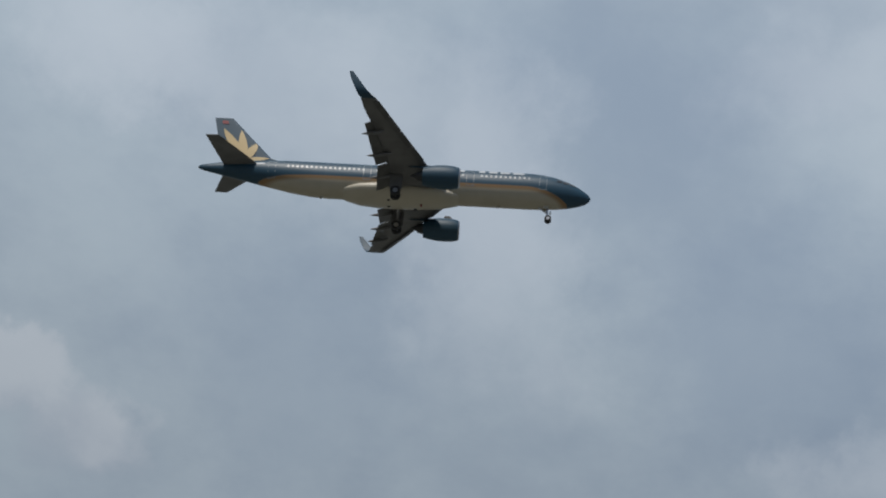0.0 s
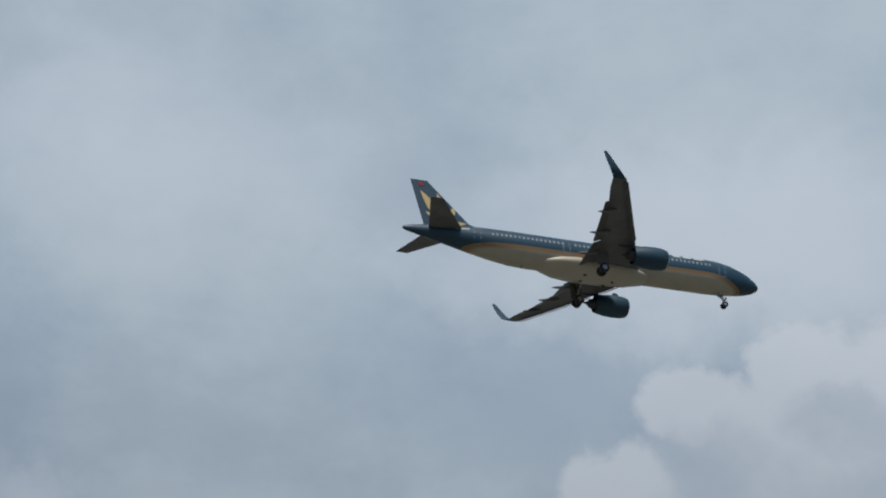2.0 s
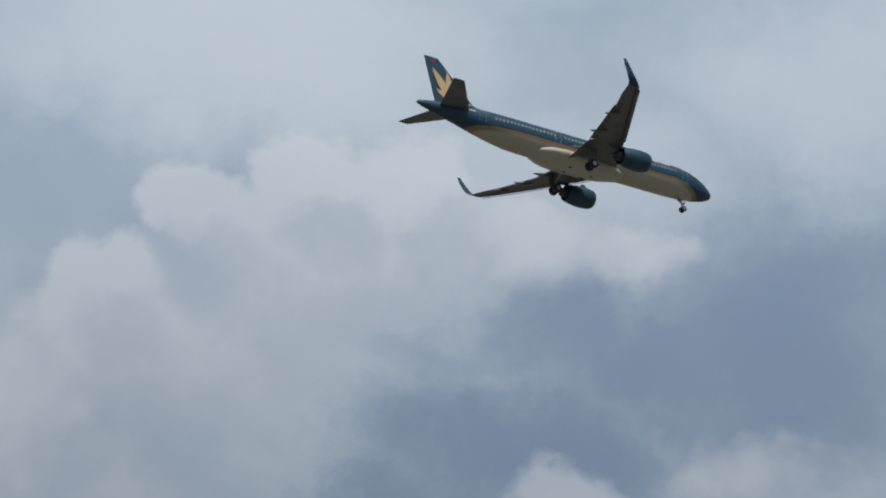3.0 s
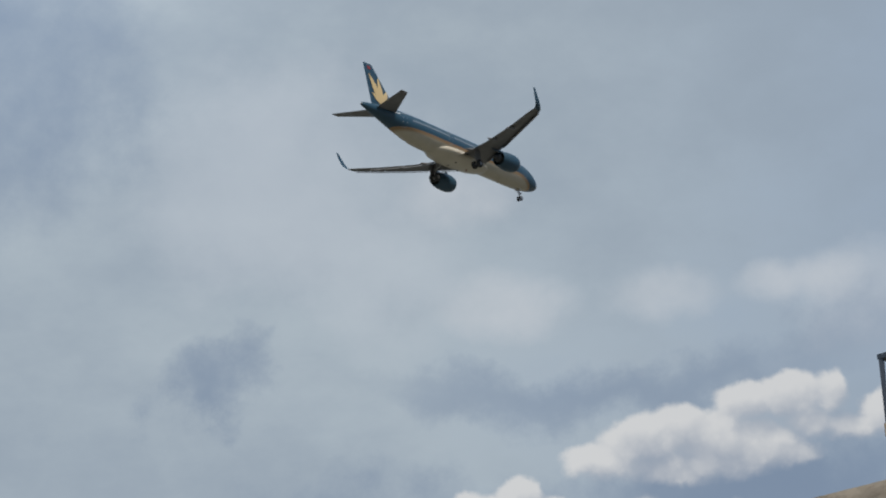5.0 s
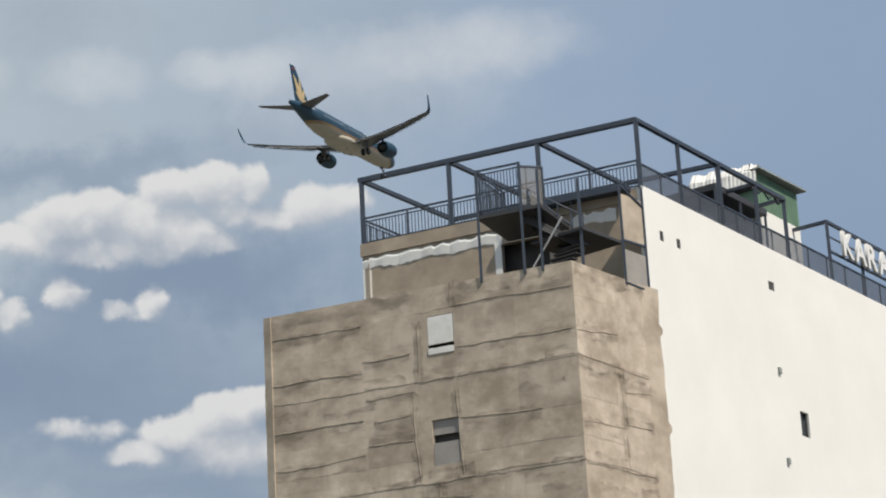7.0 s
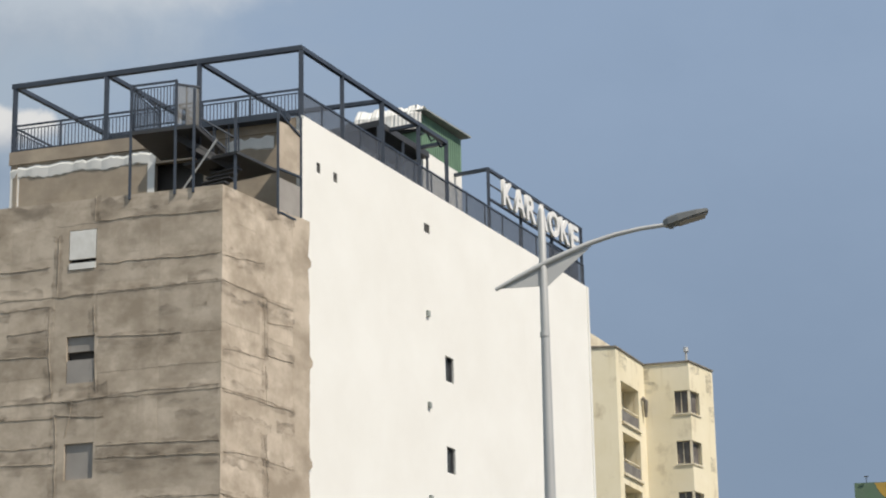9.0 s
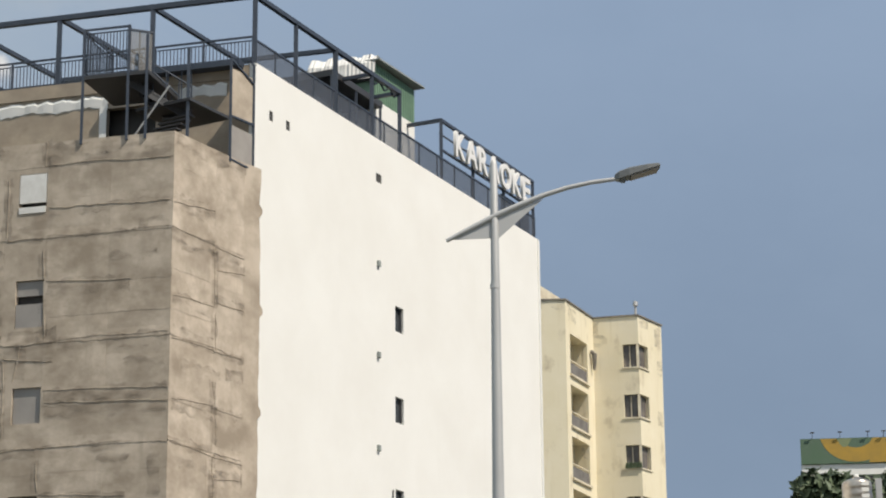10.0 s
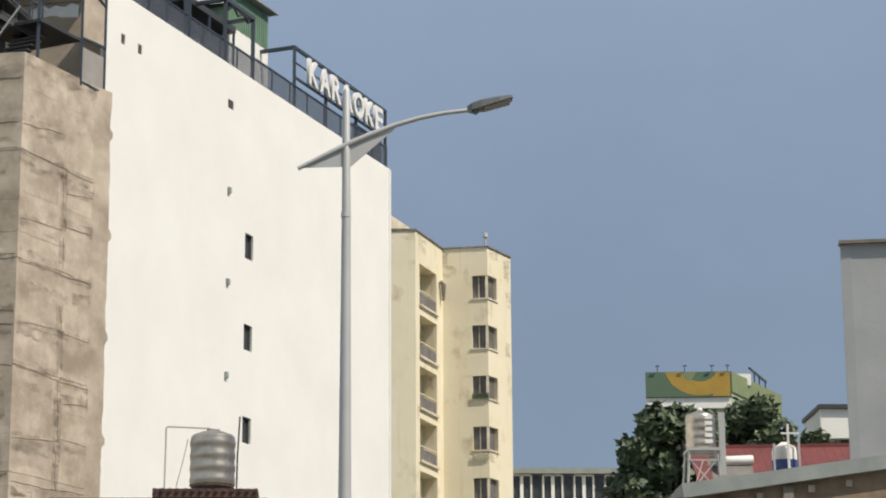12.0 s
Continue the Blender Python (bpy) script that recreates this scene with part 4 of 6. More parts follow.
def build_roof_things():
    railing("dark blue steel railing with thin upright bars on the roof edge", FU.at(0.1, 0, 0.0), FU.at(10.8, 0, 0.0), ROOF_TOP - 0.05, 32.76)
    railing("dark blue steel railing running back along the roof", FU.at(0.1, 0, -0.1), FU.at(0.1, 0, -0.1) + WF.v * 5.8, ROOF_TOP - 0.05, 32.72)
    railing("dark blue steel railing round the stair landing", FL.at(8.22, 0, 0.0), FL.at(9.8, 0, 0.0), 30.3, 31.82, gap=0.11)
    railing("dark blue steel railing on the stair landing's side", FL.at(8.22, 0, 0.0), FL.at(8.22, 0, -2.4), 30.3, 31.82, gap=0.11)
    screen_rail(FL.at(9.8, 0, 0.0), FL.at(10.42, 0, -0.5), 30.3, 31.7, "pale sheet panel on the stair landing", SCREEN_PALE, 0.9)
    screen_rail(WF.at(0.1, 0, -0.08), WF.at(11.1, 0, -0.08), ROOF_TOP, 32.66, "dark wire mesh railing along the white wall", SCREEN)
    screen_rail(WF.at(11.1, 0, -0.08), WF.at(23.8, 0, -0.08), ROOF_TOP, 32.72, "dark wire mesh railing below the sign", SCREEN, 1.6)
    # sign
    sign = thing("rooftop_sign", "large white capital letters on a dark steel frame", "sign")
    for s in (14.75, 17.7, 20.7, 23.75):
        post(sign, WF.at(s, ROOF_TOP, -0.12), WF.at(s, CAGE_TOP + 0.05, -0.12), 0.13)
    post(sign, WF.at(14.7, CAGE_TOP + 0.05, -0.12), WF.at(23.8, CAGE_TOP + 0.05, -0.12), 0.12, name="top_beam")
    post(sign, WF.at(14.75, CAGE_TOP + 0.05, -0.12), WF.at(14.75, CAGE_TOP + 0.05, -5.0), 0.13, name="cross_beam")
    post(sign, WF.at(14.7, 33.1, -0.12), WF.at(23.8, 33.1, -0.12), 0.08, name="lower_beam")
    post(sign, WF.at(14.7, 33.75, -0.16), WF.at(23.8, 33.75, -0.16), 0.05, name="mid_beam")
    bm = bmesh.new()
    face_box(bm, WF, 20.8, 23.7, ROOF_TOP, 33.0, -0.3, -0.27)
    part("dark_backing", bm, STEEL_BLUE, sign)
    s = 15.72
    for ch, wd in zip("KARAOKE", (1.02, 1.12, 1.02, 1.12, 1.14, 1.02, 0.92)):
        cu = bpy.data.curves.new("letter", "FONT")
        cu.body, cu.size, cu.extrude, cu.offset = ch, 1.44, 0.06, 0.035
        ob = new("letter", cu)
        dg = bpy.context.evaluated_depsgraph_get()
        me = bpy.data.meshes.new_from_object(ob.evaluated_get(dg))
        bpy.data.objects.remove(ob)
        xs = [v.co.x for v in me.vertices]
        fx = (wd - 0.12) / (max(xs) - min(xs))
        m = WF.matrix(s, 33.14, 0.02)
        for v in me.vertices:
            p = Vector(((v.co.x - min(xs)) * fx, -v.co.z, v.co.y))
            v.co = m @ p
        me.materials.clear()
        me.materials.append(LETTER_WHITE)
        lo = new("letter", me)
        lo.parent = sign
        lo["label"] = "white block letter"
        s += wd + 0.02
    # green shed with its sloping roof, and the white sheeted canopy in front of it
    shed = thing("rooftop_shed", "small green sheet-metal shed with white base on the roof", "shed")
    o = -1.6
    bm = bmesh.new()
    face_box(bm, WF, 11.9, 15.4, 34.55, 35.75, o - 3.2, o)
    vs = [v for v in bm.verts if v.co.z > 35.5]
    for v in vs:
        s_ = (v.co - WF.a).dot(WF.v)
        v.co.z = 36.05 if s_ < 13 else 36.0
    part("green_wall", bm, GREEN_SHEET, shed, "green corrugated wall")
    bm = bmesh.new()
    face_box(bm, WF, 11.9, 15.4, ROOF_TOP, 34.55, o - 3.2, o)
    part("white_base", bm, WHITE_PAINT, shed, "white plastered base")
    bm = bmesh.new()
    add_bar(bm, WF.at(11.75, 36.10, o - 1.5), WF.at(15.75, 36.18, o - 1.5), 3.6, 0.06)
    part("roof", bm, CAP_GREY, shed, "thin grey sheet roof")
    bm = bmesh.new()
    for i in range(18):
        add_bar(bm, WF.at(11.95 + 0.19 * i, 34.6, o + 0.012), WF.at(11.95 + 0.19 * i, 36.0, o + 0.012), 0.03)
    part("sheet_ribs", bm, GREEN_SHEET, shed)
    can = thing("roof_canopy", "white corrugated roof sheets over a dark steel canopy", "canopy")
    corner = WF.at(12.05, 0, -1.55)
    G = Face((corner - FU.v * 2.75).xy, corner.xy)
    bm = bmesh.new()
    rnd = random.Random(9)
    n = 34
    rows_ = []
    for i in range(n + 1):
        s_ = G.length * i / n
        o_ = 0.02 * (i % 2) + rnd.uniform(0, 0.03)
        lift = 0.05 * math.sin(i * 0.7) + rnd.uniform(-0.03, 0.03)
        rows_.append([bm.verts.new(G.at(s_, z, out)) for out, z in ((0.34 + o_, 35.34), (0.28 + o_, 36.0 + lift * 0.4), (-0.05 + o_, 36.42 + lift), (-1.6, 36.40 + lift * 0.5))])
    for r0, r1 in zip(rows_, rows_[1:]):
        for j in range(3):
            bm.faces.new((r0[j], r1[j], r1[j + 1], r0[j + 1]))
    part("roof_sheet", bm, WHITE_SHEET, can, "bright white crumpled roof sheets")
    bm = bmesh.new()
    face_box(bm, G, -0.2, G.length, 35.30, 35.46, -1.6, 0.2)
    part("eaves_deck", bm, STEEL_DARK, can)
    for s_ in (0.1, 1.3, 2.6):
        post(can, G.at(s_, ROOF_TOP - 0.2, 0.15), G.at(s_, 35.3, 0.15), 0.08)
        post(can, G.at(s_, ROOF_TOP - 0.2, -1.5), G.at(s_, 35.3, -1.5), 0.08)
    bm = bmesh.new()
    face_box(bm, WF, 7.9, 12.0, 34.15, 34.4, -5.4, -1.3)
    part("deck", bm, STEEL_DARK, can)
    for s_ in (7.95, 9.9, 11.9):
        post(can, WF.at(s_, ROOF_TOP - 0.2, -1.35), WF.at(s_, 34.2, -1.35), 0.1)
        post(can, WF.at(s_, ROOF_TOP - 0.2, -5.3), WF.at(s_, 34.2, -5.3), 0.1)
    post(can, WF.at(11.9, 35.3, -1.8), WF.at(11.9, 36.4, -1.8), 0.05, name="vent_pipe")
    bx = thing("rooftop_machinery", "dark plant boxes and pipes under the canopy", "machinery")
    bm = bmesh.new()
    face_box(bm, WF, 8.4, 10.9, ROOF_TOP - 0.2, 33.4, -4.6, -2.6)
    part("housing", bm, STEEL_DARK, bx)
    bm = bmesh.new()
    add_tube(bm, [WF.at(8.6, 33.6, -2.4), WF.at(10.8, 33.6, -2.4)], 0.16, 12)
    part("duct", bm, GALVANISED, bx)


build_tower()
build_cage()
build_stair()
build_roof_things()


# ---------------------------------------------------------------- the yellow apartment tower
def build_yellow():
    t = thing("apartment_building", "faded yellow apartment tower with corner windows and balconies", "building")
    P = [(1.5, 146.0), (6.02, 145.9), (7.96, 150.66), (10.8, 150.0), (12.5, 152.75)]
    top = 41.7
    storey = 3.265
    f01, f12, f23, f34 = (Face(P[i], P[i + 1]) for i in range(4))
    n_st = 12
    bal = [(0.75, 3.95, 37.15 - storey * k, 39.75 - storey * k) for k in range(n_st - 1)]
    w23 = [(f23.length - 1.02, f23.length, 38.38 - storey * k, 39.86 - storey * k) for k in range(n_st - 1)]
    w34 = [(0.0, 1.25, 38.38 - storey * k, 39.86 - storey * k) for k in range(n_st - 1)]
    part("wall", wall_bm(P[0], P[1], 0, top, 0.3), YELLOW_WALL, t, "faded yellow wall")
    part("wall", wall_bm(P[1], P[2], 0, top, 0.3, bal), YELLOW_WALL, t, "yellow wall with recessed balconies")
    part("wall", wall_bm(P[2], P[3], 0, top, 0.3, w23), YELLOW_WALL, t, "faded yellow wall")
    part("wall", wall_bm(P[3], P[4], 0, top, 0.3, w34), YELLOW_WALL, t, "faded yellow wall")
    part("wall", wall_bm(P[4], (9.0, 168.0), 0, top, 0.3), YELLOW_WALL, t)
    part("wall", wall_bm((9.0, 168.0), (-4.0, 160.0), 0, top, 0.3), YELLOW_WALL, t)
    part("wall", wall_bm((-4.0, 160.0), P[0], 0, top, 0.3), YELLOW_WALL, t)
    bm = bmesh.new()
    f = bm.faces.new([bm.verts.new((x, y, top - 0.25)) for x, y in P + [(9.0, 168.0), (-4.0, 160.0)]])
    part("roof", bm, CONCRETE_DARK, t)
    for fc in (f01, f12, f23, f34):
        bm = bmesh.new()
        face_box(bm, fc, -0.05, fc.length + 0.05, top, top + 0.09, -0.25, 0.08)
        part("coping", bm, CONCRETE_DARK, t, "dark weathered roof coping")
    for i, (s0, s1, z0, z1) in enumerate(bal):
        b = new("balcony")
        b.parent = t
        bm = bmesh.new()
        face_box(bm, f12, s0 - 0.4, s1 + 0.4, z0 - 0.1, z1 + 0.1, -1.15, -1.0)
        part("back_wall", bm, YELLOW_WALL, b)
        bm = bmesh.new()
        face_box(bm, f12, s1 + 0.02, s1 + 0.14, z0 - 0.1, z1 + 0.1, -1.0, -0.3)
        part("end_wall", bm, YELLOW_WALL, b)
        bm = bmesh.new()
        face_box(bm, f12, s0 - 0.3, s1 + 0.02, z0 - 0.16, z0 - 0.02, -1.0, -0.3)
        part("floor_slab", bm, YELLOW_TRIM, b)
        bm = bmesh.new()
        face_box(bm, f12, s0 - 0.3, s1 + 0.02, z1 + 0.02, z1 + 0.14, -1.0, -0.3)
        part("soffit", bm, YELLOW_WALL, b)
        bm = bmesh.new()
        face_box(bm, f12, s0, s1, z0 + 0.04, z0 + 0.78, -0.16, -0.06)
        part("parapet", bm, BALCONY_GREY, b, "grey balcony parapet")
        bm = bmesh.new()
        add_bar(bm, f12.at(s0, z0 + 0.95, -0.1), f12.at(s1, z0 + 0.95, -0.1), 0.07)
        part("handrail", bm, YELLOW_TRIM, b)
        bm = bmesh.new()
        face_box(bm, f12, s0 - 0.1, s1 + 0.1, z0 - 0.14, z0, -0.1, 0.14)
        part("sill", bm, YELLOW_TRIM, b)
        if i % 2 == 0:
            bm = bmesh.new()
            face_box(bm, f12, s0 + 0.9, s0 + 1.5, z0 + 0.9, z1, -1.2, -1.1)
            part("door_leaf", bm, BLIND, b, "pale door leaf")
    for k in range(n_st - 1):
        z0, z1 = 38.38 - storey * k, 39.86 - storey * k
        w = new("window")
        w.parent = t
        bm = bmesh.new()
        face_box(bm, f23, f23.length - 1.02, f23.length - 0.08, z0, z1, -0.28, -0.24)
        part("pane", bm, PANE_BROWN, w)
        bm = bmesh.new()
        face_box(bm, f34, 0.08, 1.25, z0, z1, -0.28, -0.24)
        part("pane", bm, PANE_BROWN, w)
        bm = bmesh.new()
        add_bar(bm, f23.at(f23.length - 0.08, z0, -0.1), f23.at(f23.length - 0.08, z1, -0.1), 0.17)
        part("corner_post", bm, YELLOW_TRIM, w, "pale corner post")
        bm = bmesh.new()
        face_box(bm, f23, f23.length - 0.62, f23.length - 0.57, z0, z1, -0.22, -0.16)
        part("mullion", bm, YELLOW_TRIM, w)
        bm = bmesh.new()
        face_box(bm, f23, f23.length - 1.1, f23.length + 0.05, z0 - 0.1, z0, -0.1, 0.07)
        face_box(bm, f34, -0.05, 1.32, z0 - 0.1, z0, -0.1, 0.07)
        part("sill", bm, YELLOW_TRIM, w)
        if k in (2, 3):
            bm = bmesh.new()
            for i in range(14):
                add_tube(bm, [f23.at(f23.length - 1.0 + 0.075 * i, z0 - (0.5 if k == 3 else 0.0), 0.1), f23.at(f23.length - 1.0 + 0.075 * i, z0 + 0.35 - (0.6 if k == 3 else 0.0), 0.12 + 0.03 * (i % 3))], [0.06, 0.02 + 0.02 * (i % 2)], 5)
            part("planter", bm, LEAF if k == 2 else YELLOW_TRIM, w, "row of small window pots")
    bm = bmesh.new()
    add_bar(bm, (4.35, 146.3, top + 0.55), (6.9, 152.4, top + 0.55), 0.25, 1.1)
    part("roof_parapet", bm, YELLOW_TRIM, t, "pale weathered roof parapet")
    bm = bmesh.new()
    add_tube(bm, [f23.at(f23.length - 0.15, top, -0.2), f23.at(f23.length - 0.15, top + 0.7, -0.2), f23.at(f23.length - 0.15, top + 0.72, -0.2), f23.at(f23.length - 0.15, top + 1.0, -0.2)], [0.08, 0.08, 0.17, 0.15], 10)
    part("vent_pipe", bm, GALVANISED, t)
    bm = bmesh.new()
    add_tube(bm, [f12.at(4.4, 39.4, 0.1), f12.at(4.6, 39.2, 0.25), f12.at(4.7, 38.2, 0.2)], [0.12, 0.18, 0.1], 8)
    part("drain_pipe", bm, CONCRETE_DARK, t, "rusty drain elbow")
    # weathering under the coping, along the corner and below the sills
    rnd = random.Random(23)
    spots = [(f34, 0.1, 1.4, 41.1, 41.62), (f34, 2.2, 3.1, 40.2, 41.5), (f34, 2.5, 3.15, 38.2, 39.3), (f34, 2.4, 3.15, 35.0, 35.9), (f23, 0.05, 0.9, 39.9, 40.5), (f23, 0.0, 0.35, 40.4, 41.6),
             (f23, 1.3, 1.9, 33.3, 33.6), (f23, 1.8, 2.9, 27.7, 28.45), (f34, 0.0, 1.1, 27.9, 28.45), (f23, 2.0, 2.4, 36.2, 36.6), (f12, 2.4, 3.4, 32.2, 32.9), (f12, 0.5, 1.9, 40.6, 41.5), (f01, 3.0, 4.4, 41.2, 41.65)]
    for fc, s0, s1, z0, z1 in spots:
        part("weather_stain", ragged_slab(fc, s0, s1, z0, z1, 0.012, rnd, 0.14), DAMP, t, "brown weather stain")


build_yellow()


# ---------------------------------------------------------------- street lamp
def build_street_lamp():
    lamp = thing("street_lamp", "grey galvanised street lamp with curved arm and flat head", "street lamp")
    x, y = 0.37, 32.0
    bm = bmesh.new()
    add_tube(bm, [(x, y, -1.8), (x, y, 6), (x + 0.004, y, 11.68), (x, y, 13.45), (x, y, 13.50)], [0.13, 0.10, 0.062, 0.05, 0.03], 14)
    smooth_part(part("pole", bm, GALVANISED, lamp, "tapered galvanised pole"))
    bm = bmesh.new()
    add_tube(bm, [(x, y, 11.66), (x, y, 11.73)], [0.07, 0.068], 14)
    part("collar", bm, GALVANISED, lamp)
    pts = [(-0.29, 12.345), (0.0, 12.50), (0.37, 12.69), (0.71, 12.845), (1.05, 12.985), (1.38, 13.09), (1.72, 13.165), (2.10, 13.215)]
    bm = bmesh.new()
    add_tube(bm, [(a, y - 0.02, b) for a, b in pts], [0.028, 0.034, 0.042, 0.04, 0.036, 0.033, 0.03, 0.03], 12)
    smooth_part(part("arm", bm, GALVANISED, lamp, "curved galvanised arm"))
    for q in (((-0.24, 12.36), (0.33, 12.38), (0.33, 12.66)), ((0.41, 12.36), (1.05, 12.94), (0.41, 12.68))):
        bm = bmesh.new()
        f = bm.faces.new([bm.verts.new((a, y - 0.015, b)) for a, b in q])
        r = bmesh.ops.extrude_face_region(bm, geom=[f])
        for v in r["geom"]:
            if isinstance(v, bmesh.types.BMVert):
                v.co.y += 0.012
        part("web_plate", bm, GALVANISED, lamp, "triangular stiffening plate")
    head = new("lamp_head")
    head.parent = lamp
    bm = bmesh.new()
    rings = []
    for f, w, h0, h1 in ((0.0, 0.05, -0.03, 0.04), (0.06, 0.10, -0.05, 0.07), (0.2, 0.14, -0.045, 0.085), (0.45, 0.15, -0.02, 0.075), (0.6, 0.13, 0.0, 0.06), (0.63, 0.09, 0.01, 0.045)):
        cx, cz = 2.05 + f, 13.235 + f * 0.22
        rings.append([bm.verts.new((cx, y + w * c, cz + z)) for c, z in ((-1, h0), (1, h0), (1, h1 * 0.6), (0.5, h1), (-0.5, h1), (-1, h1 * 0.6))])
    loft(bm, rings)
    part("housing", bm, LAMP_GREY, head, "flat grey lamp housing")
    bm = bmesh.new()
    add_bar(bm, (2.27, y, 13.235), (2.64, y, 13.345), 0.22, 0.03)
    part("lens", bm, LAMP_GLASS, head, "dull lamp lens")
    bm = bmesh.new()
    add_tube(bm, [(2.16, y, 13.25), (2.16, y, 13.165)], [0.06, 0.035], 10)
    part("sensor", bm, LAMP_GREY, head)
    lamp.matrix_world = Matrix.Translation((0, 0, 3)) @ Matrix.Scale(0.625, 4) @ Matrix.Translation((0, 0, -3))


# ---------------------------------------------------------------- water tanks
def tank_body(parent, c, r, z0, z1, ribs, mat, ring_gap=0.0):
    bm = bmesh.new()
    prof = [(r * 0.9, z0), (r, z0 + 0.05)]
    h = z1 - z0 - 0.2
    for i in range(ribs):
        a = z0 + 0.05 + h * i / ribs
        prof += [(r, a + h / ribs * 0.15), (r * 1.035, a + h / ribs * 0.3), (r * 1.035, a + h / ribs * 0.6), (r, a + h / ribs * 0.8)]
    prof += [(r, z1 - 0.16), (r * 0.92, z1 - 0.1), (r * 0.55, z1 - 0.02), (r * 0.3, z1), (r * 0.3, z1 + 0.05), (0.02, z1 + 0.06)]
    loft(bm, [[bm.verts.new((c[0] + q * math.cos(t), c[1] + q * math.sin(t), z)) for t in (2 * math.pi * k / 32 for k in range(32))] for q, z in prof])
    return smooth_part(part("tank", bm, mat, parent, "ribbed stainless steel tank"), 35)


def build_front_tank():
    t = thing("water_tank", "ribbed stainless steel water tank on a brown roof", "water tank", group="roof water tanks")
    c = (-2.60, 60.0)
    tank_body(t, c, 0.55, 12.22, 13.66, 4, STAINLESS)
    bm = bmesh.new()
    add_tube(bm, [(c[0], c[1], 12.06), (c[0], c[1], 12.22), (c[0], c[1], 12.30)], [0.46, 0.5, 0.57], 24)
    part("base_ring", bm, STEEL_DARK, t, "dark steel stand ring")
    bm = bmesh.new()
    add_tube(bm, [(-3.78, 59.9, 12.0), (-3.76, 59.9, 13.74), (-3.72, 59.9, 13.77), (-2.68, 59.95, 13.74), (-2.6, 59.98, 13.68)], 0.022, 8)
    part("feed_pipe", bm, GALVANISED, t, "thin grey feed pipe")
    bm = bmesh.new()
    add_tube(bm, [(-1.98, 59.5, 12.0), (-1.97, 59.5, 12.9), (-1.92, 59.5, 13.95)], 0.022, 8)
    part("overflow_pipe", bm, STEEL_DARK, t)
    bm = bmesh.new()
    add_tube(bm, [(-3.2, 59.6, 13.4), (-3.3, 59.6, 12.9), (-3.45, 59.6, 12.3), (-3.5, 59.6, 12.0)], 0.012, 6)
    part("hose", bm, GALVANISED, t)
    # the roof it stands on
    h = thing("low_house", "low house with a brown tiled roof and plastered walls", "house")
    bm = bmesh.new()
    add_box(bm, (-6.5, 59.0, 0), (-1.2, 66.0, 11.85))
    part("wall", bm, BRICK_BROWN, h)
    bm = bmesh.new()
    add_box(bm, (-4.0, 58.9, 11.85), (-1.45, 66.1, 12.06))
    part("roof_slab", bm, ROOF_BROWN, h, "brown tiled roof edge")
    for i in range(14):
        bm = bmesh.new()
        add_tube(bm, [(-3.95 + 0.19 * i, 58.85, 12.02), (-3.95 + 0.19 * i, 60.6, 12.02)], 0.05, 8)
        part("roof_tile", bm, ROOF_BROWN, h)
    return t


def build_tall_tank():
    t = thing("water_tank", "white-topped steel water tank on a tall angle-iron stand", "water tank", group="roof water tanks")
    c = (13.7, 85.0)
    tank_body(t, c, 0.52, 17.50, 18.86, 4, STAINLESS)
    bm = bmesh.new()
    add_tube(bm, [(c[0], c[1], 18.85), (c[0], c[1], 18.98), (c[0], c[1], 19.02)], [0.1, 0.1, 0.05], 10)
    part("lid", bm, WHITE_PAINT, t)
    bm = bmesh.new()
    add_box(bm, (13.15, 84.4, 17.40), (14.30, 85.6, 17.5))
    part("platform", bm, GALVANISED, t)
    for sx in (-1, 1):
        for sy in (-1, 1):
            post(t, (c[0] + sx * 0.62, c[1] + sy * 0.6, 15.69), (c[0] + sx * 0.5, c[1] + sy * 0.5, 17.4), 0.07, GALVANISED, "leg")
        post(t, (c[0] - sx * 0.6, c[1] - 0.6, 15.8), (c[0] + sx * 0.5, c[1] - 0.52, 17.1), 0.045, GALVANISED, "brace")
    post(t, (c[0] - 0.55, c[1] - 0.55, 17.05), (c[0] + 0.55, c[1] - 0.55, 17.05), 0.05, GALVANISED, "tie")
    bm = bmesh.new()
    add_box(bm, (14.28, 84.45, 15.8), (14.50, 84.6, 18.78))
    part("pipe_duct", bm, GALVANISED, t, "flat grey vertical duct")
    bm = bmesh.new()
    for i in range(5):
        add_box(bm, (13.78, 84.47, 17.66 + 0.22 * i), (14.05, 84.49, 17.80 + 0.22 * i))
    part("label_bars", bm, WHITE_PAINT, t, "plain pale label bars")


